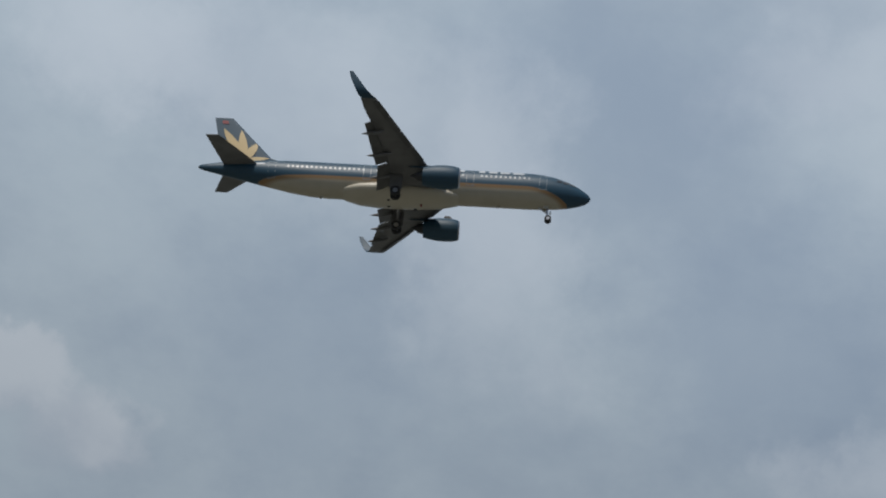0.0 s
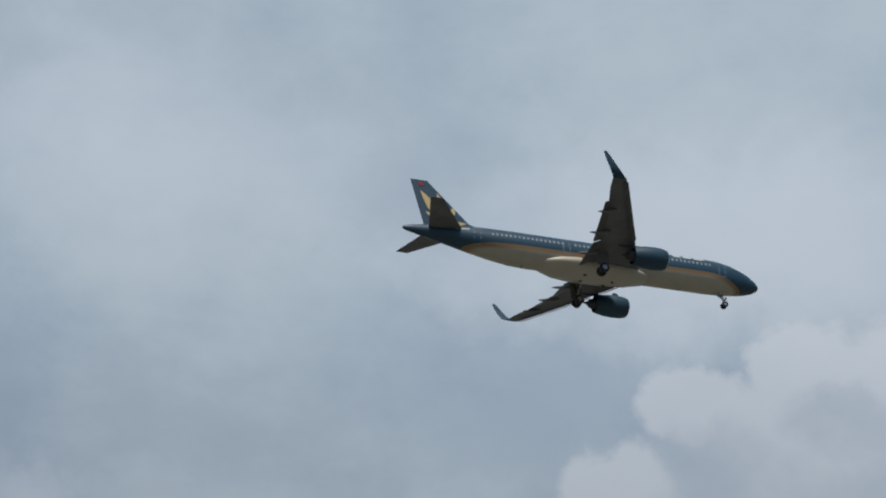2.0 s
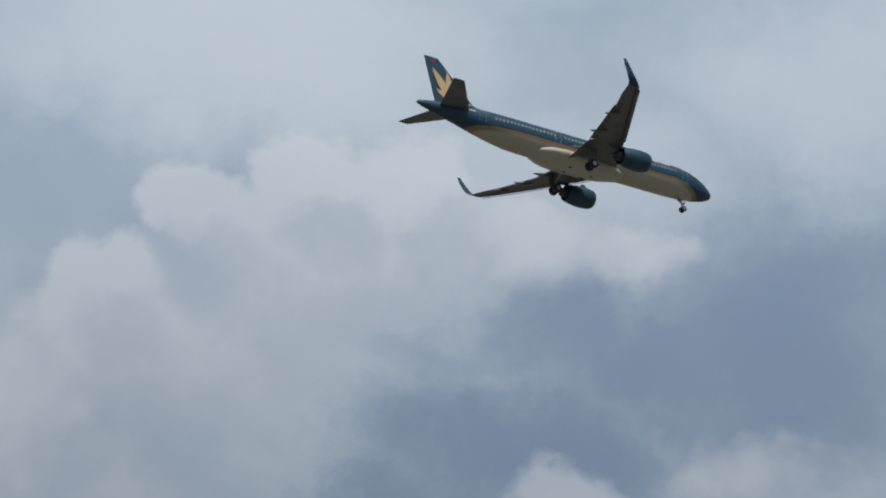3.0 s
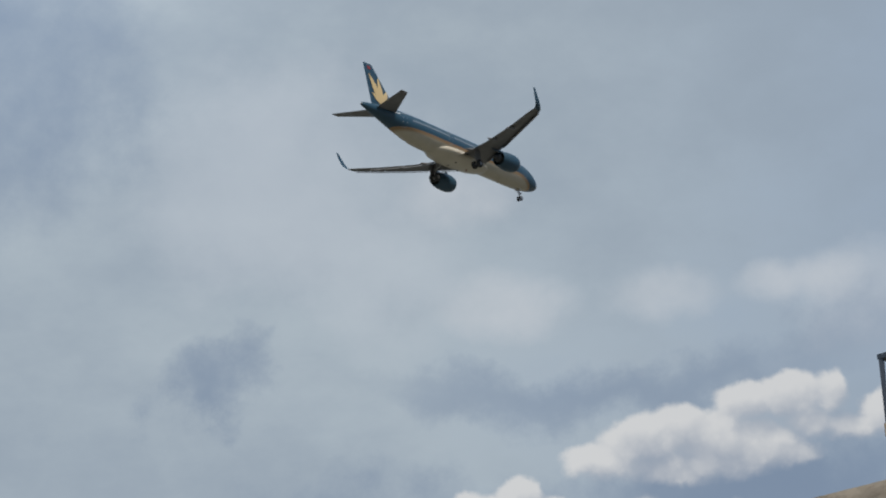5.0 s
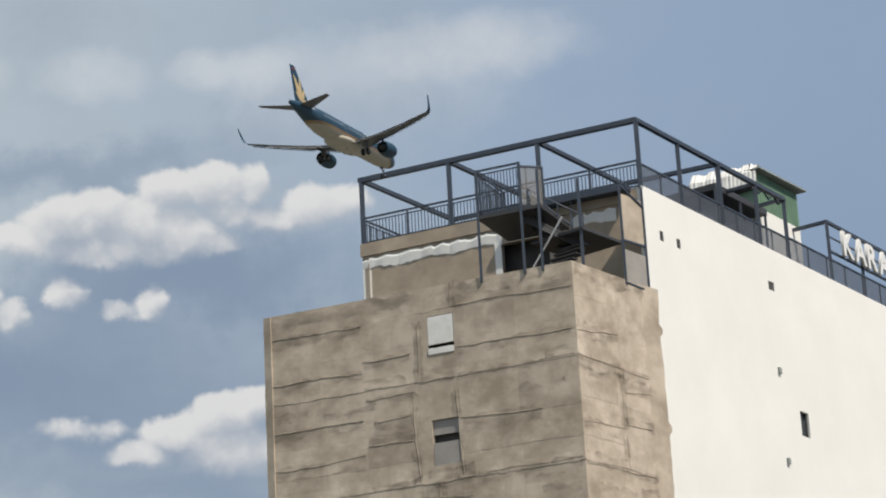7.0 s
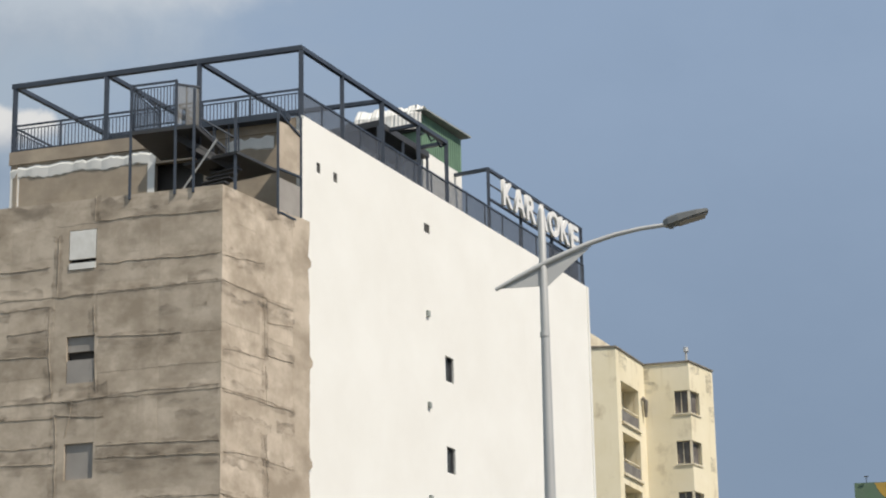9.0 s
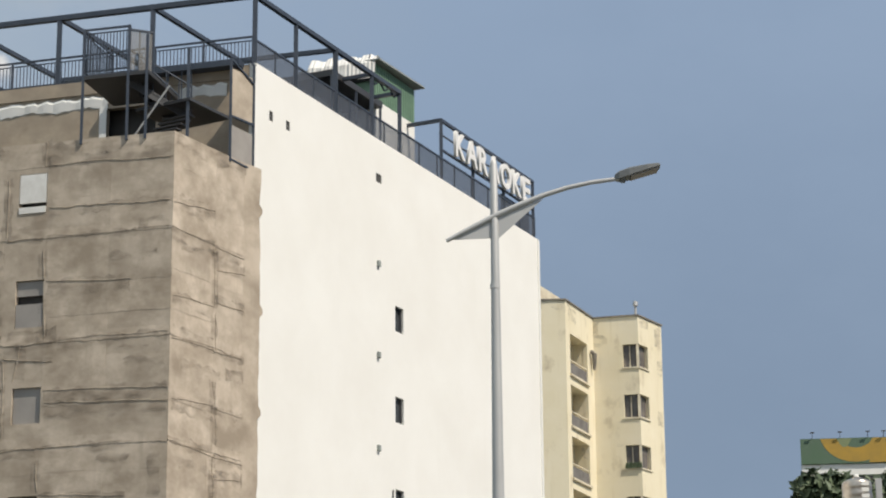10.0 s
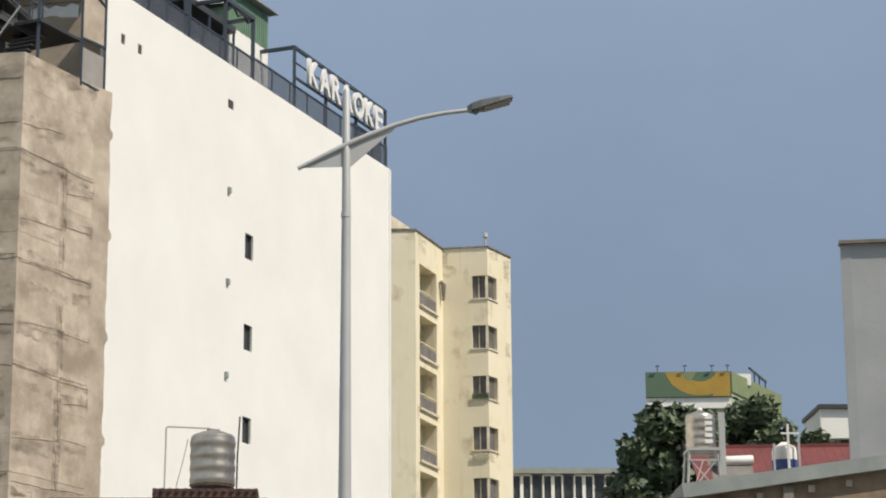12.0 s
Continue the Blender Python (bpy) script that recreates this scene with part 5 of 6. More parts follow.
def build_blue_tank():
    t = thing("water_tank", "small white and blue water tank beside a red roof", "water tank", group="roof water tanks")
    c = (16.7, 85.0)
    bm = bmesh.new()
    prof = [(0.42, 15.7), (0.45, 15.75), (0.45, 17.1), (0.45, 17.45), (0.40, 17.6), (0.22, 17.7), (0.12, 17.78), (0.02, 17.79)]
    loft(bm, [[bm.verts.new((c[0] + q * math.cos(a), c[1] + q * math.sin(a), z)) for a in (2 * math.pi * k / 24 for k in range(24))] for q, z in prof])
    smooth_part(part("tank", bm, WHITE_SHEET, t), 35)
    bm = bmesh.new()
    loft(bm, [[bm.verts.new((c[0] + 0.456 * math.cos(a), c[1] + 0.456 * math.sin(a), z)) for a in (2 * math.pi * k / 24 for k in range(24))] for z in (16.5, 17.12)], cap=False)
    part("blue_band", bm, TANK_BLUE, t, "plain blue label band")
    for x in (16.24, 17.14):
        post(t, (x, 84.5, 15.8), (x, 84.5, 17.65 if x < 17 else 17.95), 0.07, GALVANISED, "stand_post")
    post(t, (16.75, 84.45, 16.6), (16.75, 84.45, 18.35), 0.08, WHITE_SHEET, "vent_pipe")
    post(t, (16.5, 84.45, 18.02), (17.15, 84.45, 18.02), 0.06, WHITE_SHEET, "cross_pipe")


def build_solar_heater():
    t = thing("solar_water_heater", "white cylinder of a roof water heater on its frame", "water heater")
    bm = bmesh.new()
    add_tube(bm, [(13.95, 84.9, 17.06), (14.0, 84.9, 17.06), (15.5, 84.9, 17.12), (15.54, 84.9, 17.12)], [0.15, 0.18, 0.18, 0.15], 18)
    smooth_part(part("cylinder", bm, WHITE_SHEET, t), 40)
    bm = bmesh.new()
    add_bar(bm, (14.75, 84.2, 16.2), (14.75, 84.85, 16.9), 1.5, 0.06)
    part("collector", bm, BALCONY_GREY, t, "grey collector panel")
    for x in (14.1, 15.4):
        post(t, (x, 85.0, 15.8), (x, 85.0, 17.0), 0.05, GALVANISED, "leg")
    bm = bmesh.new()
    add_bar(bm, (13.35, 84.2, 16.15), (13.62, 84.2, 16.95), 0.14, 0.02)
    part("loose_sheet", bm, WHITE_SHEET, t)


# ---------------------------------------------------------------- roofs and walls on the far side
def build_roofs():
    h = thing("roof_terrace_house", "house with brown wall and broad grey sloping coping", "house")
    a, b = Vector((7.0, 50.0, 0)), Vector((14.5, 50.0, 0))
    z_at = lambda x: 10.52 + (x - 7.6) * 0.148
    bm = bmesh.new()
    vs = [bm.verts.new((x, y, z)) for y in (50.0, 51.4) for x, z in ((7.0, 0.72), (12.4, 0.72), (12.4, z_at(12.4)), (7.0, z_at(7.0)))]
    for f in ((0, 1, 2, 3), (7, 6, 5, 4), (0, 4, 5, 1), (1, 5, 6, 2), (2, 6, 7, 3), (3, 7, 4, 0)):
        bm.faces.new([vs[i] for i in f])
    part("wall", bm, BRICK_BROWN, h, "patchy brown wall")
    bm = bmesh.new()
    add_bar(bm, (7.62, 50.4, z_at(7.62) + 0.115), (12.5, 50.4, z_at(12.5) + 0.10), 1.2, 0.30)
    part("coping", bm, CAP_GREY, h, "broad grey coping")
    for x in (8.4, 9.2, 10.3, 11.1):
        bm = bmesh.new()
        add_box(bm, (x, 49.95, z_at(x) - 0.28), (x + 0.13, 50.02, z_at(x) - 0.14))
        part("wall_block", bm, CONCRETE, h, "pale patch block")
    bm = bmesh.new()
    add_box(bm, (9.75, 49.9, 0.72), (9.97, 50.05, z_at(9.7) - 0.08))
    part("down_pipe", bm, CONCRETE_DARK, h)
    h.matrix_world = Matrix.Translation((0, 0, 3)) @ Matrix.Scale(1.32, 4) @ Matrix.Translation((0, 0, -3))
    g = thing("grey_house", "tall plain grey rendered house wall with rough top edge", "house")
    part("wall", wall_bm((15.72, 70.0), (21.5, 69.0), 0, 21.22, 0.3), GREY_WALL, g, "plain grey rendered wall")
    part("wall", wall_bm((18.0, 79.0), (15.72, 70.0), 0, 21.2, 0.3), GREY_WALL, g)
    part("wall", wall_bm((21.5, 69.0), (21.9, 79.0), 0, 21.2, 0.3), GREY_WALL, g)
    bm = bmesh.new()
    add_bar(bm, (15.68, 70.05, 21.27), (21.55, 69.05, 21.27), 0.4, 0.1)
    part("coping", bm, CONCRETE_DARK, g)
    bm = bmesh.new()
    f = bm.faces.new([bm.verts.new(p) for p in ((15.75, 70, 20.9), (21.5, 69, 20.9), (21.9, 79, 20.9), (18.0, 79, 20.9))])
    part("roof", bm, CONCRETE_DARK, g)
    r = thing("red_roof_house", "house with a dull red sheet-metal roof", "house")
    bm = bmesh.new()
    add_box(bm, (15.6, 95.4, 0), (24.0, 103.0, 17.6))
    part("wall", bm, GREY_WALL, r)
    for i in range(27):
        bm = bmesh.new()
        x = 15.3 + 0.33 * i
        add_bar(bm, (x, 94.0, 17.3), (x, 97.5, 19.72 + 0.006 * i), 0.325, 0.05)
        part("roof_sheet", bm, RED_ROOF, r)
    bm = bmesh.new()
    add_bar(bm, (15.2, 97.5, 19.72), (24.2, 97.5, 19.9), 0.3, 0.14)
    part("ridge", bm, RED_ROOF, r)
    w = thing("stair_head_house", "small white stair-head block with a dark flat roof", "house")
    bm = bmesh.new()
    add_box(bm, (25.5, 120.0, 24.1), (27.6, 124.0, 25.6))
    part("upper_block", bm, WHITE_PAINT, w)
    bm = bmesh.new()
    add_box(bm, (26.4, 120.5, 0), (27.6, 124.0, 24.1))
    part("lower_block", bm, GREY_WALL, w)
    bm = bmesh.new()
    add_box(bm, (25.4, 119.8, 25.6), (27.8, 124.2, 25.82))
    part("roof", bm, STEEL_DARK, w)
    # plain block, its dark colour painting the shade inside the window
    bm = bmesh.new()
    add_box(bm, (26.6, 120.4, 23.2), (27.3, 120.52, 24.05))
    part("window", bm, OPENING_SHADE, w)
    # glazed top floor seen past the yellow tower
    g2 = thing("glazed_house", "long flat-roofed house with a row of tall white-framed windows", "house")
    bm = bmesh.new()
    add_box(bm, (13.0, 170.0, 0), (21.2, 178.0, 28.3))
    part("wall", bm, PALE_GREEN, g2)
    bm = bmesh.new()
    add_box(bm, (12.8, 169.7, 30.25), (21.4, 178.0, 30.65))
    part("roof", bm, CAP_GREY, g2)
    # block behind the panes, coloured as the dim interior
    bm = bmesh.new()
    add_box(bm, (13.0, 170.5, 28.3), (21.2, 178.0, 30.25))
    part("inner_wall", bm, OPENING_SHADE, g2)
    for i in range(11):
        x = 13.1 + 0.74 * i
        bm = bmesh.new()
        wd = 0.62
        for p, q in (((x, 28.35), (x, 30.2)), ((x + wd, 28.35), (x + wd, 30.2)), ((x, 28.38), (x + wd, 28.38)), ((x, 30.17), (x + wd, 30.17))):
            add_bar(bm, (p[0], 170.1, p[1]), (q[0], 170.1, q[1]), 0.12 if i % 3 else 0.05)
        fr = part("window_frame", bm, WHITE_PAINT if i % 3 else BALCONY_GREY, g2)
        bm = bmesh.new()
        add_box(bm, (x, 170.16, 28.4), (x + wd, 170.2, 30.15))
        part("pane", bm, GLASS_DARK, fr)


# ---------------------------------------------------------------- billboard building
def build_billboard():
    b = thing("billboard_building", "pale green building with a green and gold billboard round its top", "building")
    A, B, C = (27.7, 200.0), (34.85, 199.4), (41.1, 210.0)
    fa, fb = Face(A, B), Face(B, C)
    bm = bmesh.new()
    f = bm.faces.new([bm.verts.new((x, y, 0)) for x, y in (A, B, C, (33.0, 214.0))])
    r = bmesh.ops.extrude_face_region(bm, geom=[f])
    for v in r["geom"]:
        if isinstance(v, bmesh.types.BMVert):
            v.co.z = 43.2
    part("wall", bm, PALE_GREEN, b, "pale green rendered walls")
    bm = bmesh.new()
    face_box(bm, fa, 0, fa.length, 40.6, 41.5, 0.02, 0.12)
    part("pale_band", bm, WHITE_PAINT, b, "pale fascia band")
    # block on the wall, the opening's shade painted as a dark colour
    bm = bmesh.new()
    face_box(bm, fa, 1.2, 5.9, 36.0, 40.5, -0.5, 0.05)
    part("dark_opening", bm, OPENING_SHADE, b)
    board = new("billboard")
    board.parent = b
    bm = bmesh.new()
    face_box(bm, fa, 0, fa.length, 41.55, 43.7, 0.1, 0.3)
    part("panel", bm, BOARD_GREEN, board, "green painted panel")

    def strip(pts_lo, pts_hi, mat, out, label):
        bm_ = bmesh.new()
        prev = None
        for (s0, z0), (s1, z1) in zip(pts_lo, pts_hi):
            cur = (bm_.verts.new(fa.at(s0, z0, out)), bm_.verts.new(fa.at(s1, z1, out)))
            if prev:
                bm_.faces.new((prev[0], cur[0], cur[1], prev[1]))
            prev = cur
        part("colour_field", bm_, mat, board, label)
    n = 14
    arc = lambda r_, lo, hi: [(4.6 + r_ * math.cos(lo + (hi - lo) * i / n) * 1.25, 44.0 + r_ * math.sin(lo + (hi - lo) * i / n)) for i in range(n + 1)]
    clampz = lambda pts: [(min(max(s, 0.0), 7.1), min(max(z, 41.58), 43.66)) for s, z in pts]
    strip(clampz(arc(1.15, -math.pi, 0)), clampz(arc(2.35, -math.pi, 0)), BOARD_GOLD, 0.31, "gold painted arc")
    strip(clampz([(3.0 + 0.1 * i, 43.66) for i in range(n + 1)]), clampz([(3.0 + 0.09 * i, 43.66 - 0.75 * math.sin(math.pi * i / n)) for i in range(n + 1)]), BOARD_SAGE, 0.312, "sage green field")
    strip([(5.6, 41.58), (7.1, 41.58)], [(6.3, 43.66), (7.1, 43.66)], BOARD_GOLD, 0.316, "gold corner field")
    for s in (1.0, 3.3, 5.6, 6.9):
        bm = bmesh.new()
        add_bar(bm, fa.at(s, 43.7, 0.2), fa.at(s, 44.15, 0.6), 0.05)
        add_bar(bm, fa.at(s - 0.18, 44.15, 0.6), fa.at(s + 0.18, 44.15, 0.6), 0.09)
        part("board_lamp", bm, STEEL_DARK, board)
    bm = bmesh.new()
    face_box(bm, fb, 0.0, fb.length, 42.0, 43.75, 0.02, 0.12)
    part("side_board", bm, BOARD_SAGE, board, "faded sage side panel")
    bm = bmesh.new()
    add_box(bm, (36.0, 202.6, 43.2), (37.2, 204.0, 44.2))
    part("roof_box", bm, WHITE_PAINT, b)
    for x, y in ((38.2, 206.5), (40.0, 211.0), (39.0, 208.5)):
        post(b, (x, y, 43.2), (x, y, 45.2), 0.12, STEEL_BLUE)
    post(b, (37.5, 205.0, 45.2), (40.1, 211.2, 45.2), 0.16, STEEL_BLUE, "roof_rail")


# ---------------------------------------------------------------- tree
def build_tree():
    tree = thing("tree", "broad dark green street tree with dense uneven crown", "tree")
    rnd = random.Random(11)
    base = Vector((19.5, 120.0, 0))
    bm = bmesh.new()
    add_tube(bm, [base, base + Vector((0.1, 0, 6)), base + Vector((-0.1, 0.2, 13)), base + Vector((0.1, 0.1, 18))], [0.55, 0.42, 0.34, 0.26], 12)
    smooth_part(part("trunk", bm, BARK, tree))
    clumps = []
    spec = [(17.2, 24.6, 1.5), (18.6, 25.2, 1.3), (15.9, 23.2, 1.2), (15.6, 21.6, 1.3), (17.4, 22.6, 1.8), (19.6, 24.2, 1.5), (21.2, 24.8, 1.4), (22.6, 25.2, 1.0), (23.1, 24.2, 1.1),
            (20.6, 22.6, 1.8), (22.4, 22.8, 1.5), (24.6, 24.0, 0.8), (24.2, 22.8, 1.2), (15.0, 20.2, 1.2), (17.0, 20.4, 1.9), (19.4, 20.6, 2.0), (21.6, 20.6, 1.9), (14.2, 18.8, 1.2), (25.2, 24.0, 0.5), (18.0, 18.6, 2.0), (21.0, 18.6, 2.0)]
    for x, z, r in spec:
        for k in range(2):
            clumps.append((Vector((x + rnd.uniform(-0.3, 0.3), 120 + rnd.uniform(-1.6, 2.0), z + rnd.uniform(-0.3, 0.2))), r * rnd.uniform(0.7, 1.0)))
    for i, (c, r) in enumerate(clumps[::3]):
        bm = bmesh.new()
        start = base + Vector((0, 0.1, 13 + rnd.uniform(0, 4)))
        mid = start.lerp(c, 0.5) + Vector((0, 0, 0.5))
        add_tube(bm, [start, mid, c], [0.16, 0.1, 0.04], 7)
        part("limb", bm, BARK, tree)
    for mat, share, nm in ((LEAF, 0.72, "crown"), (LEAF_LIGHT, 0.28, "crown")):
        verts, faces = [], []
        for c, r in clumps:
            for _ in range(int(190 * r * r * share)):
                d = Vector((rnd.gauss(0, 1), rnd.gauss(0, 1), rnd.gauss(0, 1))).normalized()
                p = c + d * r * rnd.uniform(0.62, 1.08) * (0.86 + 0.3 * noise.noise(c * 3 + d * 2.2))
                u = Vector((rnd.gauss(0, 1), rnd.gauss(0, 1), rnd.gauss(0, 0.6))).normalized()
                w = u.cross(d).normalized() if u.cross(d).length > 0.01 else Vector((1, 0, 0))
                l_, wd = rnd.uniform(0.18, 0.42), rnd.uniform(0.10, 0.20)
                k = len(verts)
                verts += [p - u * l_, p + w * wd + d * 0.04, p + u * l_ - d * 0.05, p - w * wd + d * 0.04]
                faces.append((k, k + 1, k + 2, k + 3))
        me = bpy.data.meshes.new(nm)
        me.from_pydata([tuple(v) for v in verts], [], faces)
        me.materials.append(mat)
        ob = new(nm, me)
        ob.parent = tree
        ob["kind"] = "stuff"


def build_terrace():
    h = thing("flat_roofed_house", "flat-roofed rendered house that carries the water tanks", "house")
    bm = bmesh.new()
    add_box(bm, (12.6, 83.6, 0), (18.2, 88.0, 15.5))
    part("wall", bm, GREY_WALL, h)
    bm = bmesh.new()
    add_box(bm, (12.4, 83.4, 15.5), (18.4, 88.2, 15.7))
    part("roof_slab", bm, CONCRETE_DARK, h)


build_terrace()
build_street_lamp()
build_front_tank()
build_tall_tank()
build_blue_tank()
build_solar_heater()
build_roofs()
build_billboard()
build_tree()

# ---------------------------------------------------------------- airliner
def ring_pts(x, zc, ry, rz, n=28):
    return [(x, ry * math.cos(2 * math.pi * k / n), zc + rz * math.sin(2 * math.pi * k / n)) for k in range(n)]


FUSELAGE_SECTIONS = [(-0.02, -0.62, 0.06, 0.06), (-0.25, -0.60, 0.42, 0.42), (-0.7, -0.55, 0.74, 0.74), (-1.5, -0.44, 1.12, 1.12), (-2.6, -0.28, 1.46, 1.50),
                     (-4.0, -0.12, 1.74, 1.82), (-5.6, -0.02, 1.91, 2.01), (-7.2, 0.0, 1.975, 2.07), (-15.0, 0.0, 1.975, 2.07), (-29.5, 0.0, 1.975, 2.07),
                     (-31.5, 0.05, 1.95, 2.02), (-34.0, 0.24, 1.78, 1.83), (-36.5, 0.48, 1.50, 1.56), (-39.0, 0.70, 1.14, 1.22), (-41.5, 0.84, 0.74, 0.84),
                     (-43.4, 0.90, 0.40, 0.48), (-44.3, 0.92, 0.22, 0.28), (-44.5, 0.92, 0.10, 0.14)]


def fuselage_radius(x):
    for (x0, c0, y0, z0), (x1, c1, y1, z1) in zip(FUSELAGE_SECTIONS, FUSELAGE_SECTIONS[1:]):
        if x1 <= x <= x0:
            f = (x0 - x) / (x0 - x1)
            return c0 + (c1 - c0) * f, y0 + (y1 - y0) * f, z0 + (z1 - z0) * f
    return FUSELAGE_SECTIONS[-1][1:]


def skin_patch(bm, side, x0, x1, z0, z1, out=0.02, n=4):
    """A patch on the fuselage's skin between two stations and two heights."""
    rows_ = []
    for i in range(n + 1):
        x = x0 + (x1 - x0) * i / n
        row = []
        for j in range(4):
            z = z0 + (z1 - z0) * j / 3
            c, ry, rz = fuselage_radius(x)
            q = max(-0.999, min(0.999, (z - c) / rz))
            row.append(bm.verts.new((x, side * (ry * math.sqrt(1 - q * q) + out), z + out * q)))
        rows_.append(row)
    for r0, r1 in zip(rows_, rows_[1:]):
        for j in range(3):
            bm.faces.new((r0[j], r0[j + 1], r1[j + 1], r1[j]))


def foil(x_le, y, z, chord, thick, twist=0.0, n=10, lean=(0, 0, 1)):
    """An aerofoil section: x aft of the leading edge is negative."""
    pts = []
    lean = Vector(lean)
    for k in range(2 * n):
        u = k / n if k < n else (2 * n - k) / n
        u = u * u * (3 - 2 * u) if 0 < u < 1 else u
        t = thick * chord * (1.48 * math.sqrt(max(u, 0)) - 0.63 * u - 1.758 * u * u + 1.4215 * u ** 3 - 0.5075 * u ** 4)
        t = max(t, 0.012)
        s = (1 if k < n else -1) * t * (1.0 if k < n else 0.75)
        dz = s - math.sin(radians(twist)) * u * chord
        pts.append(Vector((x_le - u * chord, y, z)) + lean * dz)
    return pts


def add_foils(bm, sections):
    loft(bm, [[bm.verts.new(p) for p in s] for s in sections])


def wheel(parent, at, r, w):
    bm = bmesh.new()
    prof = [(-0.5, 0.72), (-0.5, 0.9), (-0.36, 1.0), (0.36, 1.0), (0.5, 0.9), (0.5, 0.72)]
    loft(bm, [[bm.verts.new((at[0] + r * q * math.cos(t), at[1] + w * s, at[2] + r * q * math.sin(t))) for t in (2 * math.pi * k / 20 for k in range(20))] for s, q in prof])
    tyre = smooth_part(part("wheel", bm, RUBBER, parent))
    bm = bmesh.new()
    add_tube(bm, [(at[0], at[1] - w * 0.52, at[2]), (at[0], at[1] + w * 0.52, at[2])], r * 0.5, 14)
    part("hub", bm, PLANE_METAL, tyre, "bright metal wheel hub")


def build_airliner():
    plane = thing("airliner", "deep blue and cream twin-engine airliner with gold tail emblem, gear down", "airplane")
    bm = bmesh.new()
    loft(bm, [[bm.verts.new(p) for p in ring_pts(x, c, ry, rz)] for x, c, ry, rz in FUSELAGE_SECTIONS])
    body = smooth_part(part("fuselage", bm, FUSELAGE, plane, "deep blue over cream fuselage with gold line"))
    # belly fairing round the wing's root
    bm = bmesh.new()
    fair = [(-14.0, 0.3, 0.2), (-15.0, 1.25, 0.55), (-17.0, 1.95, 0.86), (-20.0, 2.25, 1.0), (-24.0, 2.3, 1.0), (-26.0, 2.05, 0.86), (-27.6, 1.4, 0.55), (-28.6, 0.4, 0.2)]
    loft(bm, [[bm.verts.new((x, ry * math.cos(t), -1.55 + rz * math.sin(t))) for t in (2 * math.pi * k / 20 for k in range(20))] for x, ry, rz in fair])
    smooth_part(part("belly_fairing", bm, PLANE_CREAM, plane, "cream belly fairing"))
    # cabin windows, doors, titles
    for side in (-1, 1):
        x = -6.9
        while x > -34.5:
            if not any(abs(x - d) < 0.75 for d in (-13.2, -24.8)):
                # the pane's pale colour imitates its reflection
                bm = bmesh.new()
                skin_patch(bm, side, x, x - 0.26, 0.42, 0.78, 0.012, 1)
                part("cabin_window", bm, PLANE_WINDOW, body)
            x -= 0.533
        for dx in (-5.0, -13.2, -24.8, -35.6):
            bm = bmesh.new()
            z0, z1, w = (-0.65, 1.25, 0.82)
            for q in ((dx, dx - 0.07, z0, z1), (dx - w, dx - w - 0.07, z0, z1), (dx, dx - w - 0.07, z1, z1 + 0.07), (dx, dx - w - 0.07, z0 - 0.07, z0)):
                skin_patch(bm, side, *q, 0.014, 1)
            part("door_outline", bm, PLANE_WINDOW, body, "pale painted door outline")
        for x0, x1 in ((-7.6, -8.9), (-9.2, -10.3), (-10.6, -11.6), (-12.0, -12.7), (-14.3, -15.3), (-15.6, -16.6)):
            bm = bmesh.new()
            skin_patch(bm, side, x0, x1, 1.12, 1.62, 0.016, 2)
            part("title_bar", bm, PLANE_WHITE, body, "plain white title bar")
        bm = bmesh.new()
        skin_patch(bm, side, -36.9, -38.6, 0.95, 1.15, 0.016, 2)
        part("title_bar", bm, PLANE_WHITE, body, "plain white registration bar")
    for side in (-1, 1):
        for x0, x1, z0, z1 in ((-1.75, -2.45, 0.28, 0.72), (-2.5, -3.2, 0.34, 0.86), (-3.3, -3.9, 0.42, 0.86)):
            bm = bmesh.new()
            skin_patch(bm, side, x0, x1, z0, z1, 0.014, 2)
            part("cockpit_window", bm, GLASS_DARK, body, "dark cockpit window")
    # wings
    for side in (-1, 1):
        def le(y):
            return -16.35 - (y - 1.9) * 0.515

        def te(y):
            return -23.5 - max(0, y - 6.4) * 0.205

        def zz(y):
            return -1.25 + (y - 1.9) * 0.092 + 0.0022 * (y - 1.9) ** 2

        bm = bmesh.new()
        st = [0.6, 1.9, 4.2, 6.4, 9.0, 12.0, 15.0, 16.6]
        secs = [foil(le(y), side * y, zz(y), (le(y) - te(y)) * (0.88 if y < 13.4 else 1.0), 0.075 if y < 4 else 0.058, 2.0 - y * 0.1) for y in st]
        add_foils(bm, secs)
        wing = smooth_part(part("wing", bm, PLANE_GREY, plane, "swept grey wing with flaps extended"), 50)
        # blended wingtip
        bm = bmesh.new()
        tips = [(16.6, 0.0, 1.66), (16.95, 0.08, 1.5), (17.26, 0.36, 1.3), (17.46, 0.9, 1.08), (17.62, 1.8, 0.8), (17.72, 2.6, 0.42)]
        z0 = zz(16.6)
        ss = []
        for y, dz, ch in tips:
            ang = min(1.0, dz / 0.9)
            ss.append(foil(le(16.6) - (y - 16.6) * 0.9 - dz * 0.62, side * y, z0 + dz, ch, 0.05, lean=(0, -side * math.sin(ang * 1.35), math.cos(ang * 1.35))))
        add_foils(bm, ss)
        smooth_part(part("winglet", bm, PLANE_BLUE, wing, "dark blue upturned winglet"), 60)
        # slats, hanging a little ahead of the leading edge
        for y0, y1 in ((2.6, 5.0), (6.9, 9.2), (9.3, 11.6), (11.7, 14.0), (14.1, 16.3)):
            bm = bmesh.new()
            add_foils(bm, [foil(le(y) + 0.16, side * y, zz(y) - 0.08, 0.62, 0.16, 22) for y in (y0, y1)])
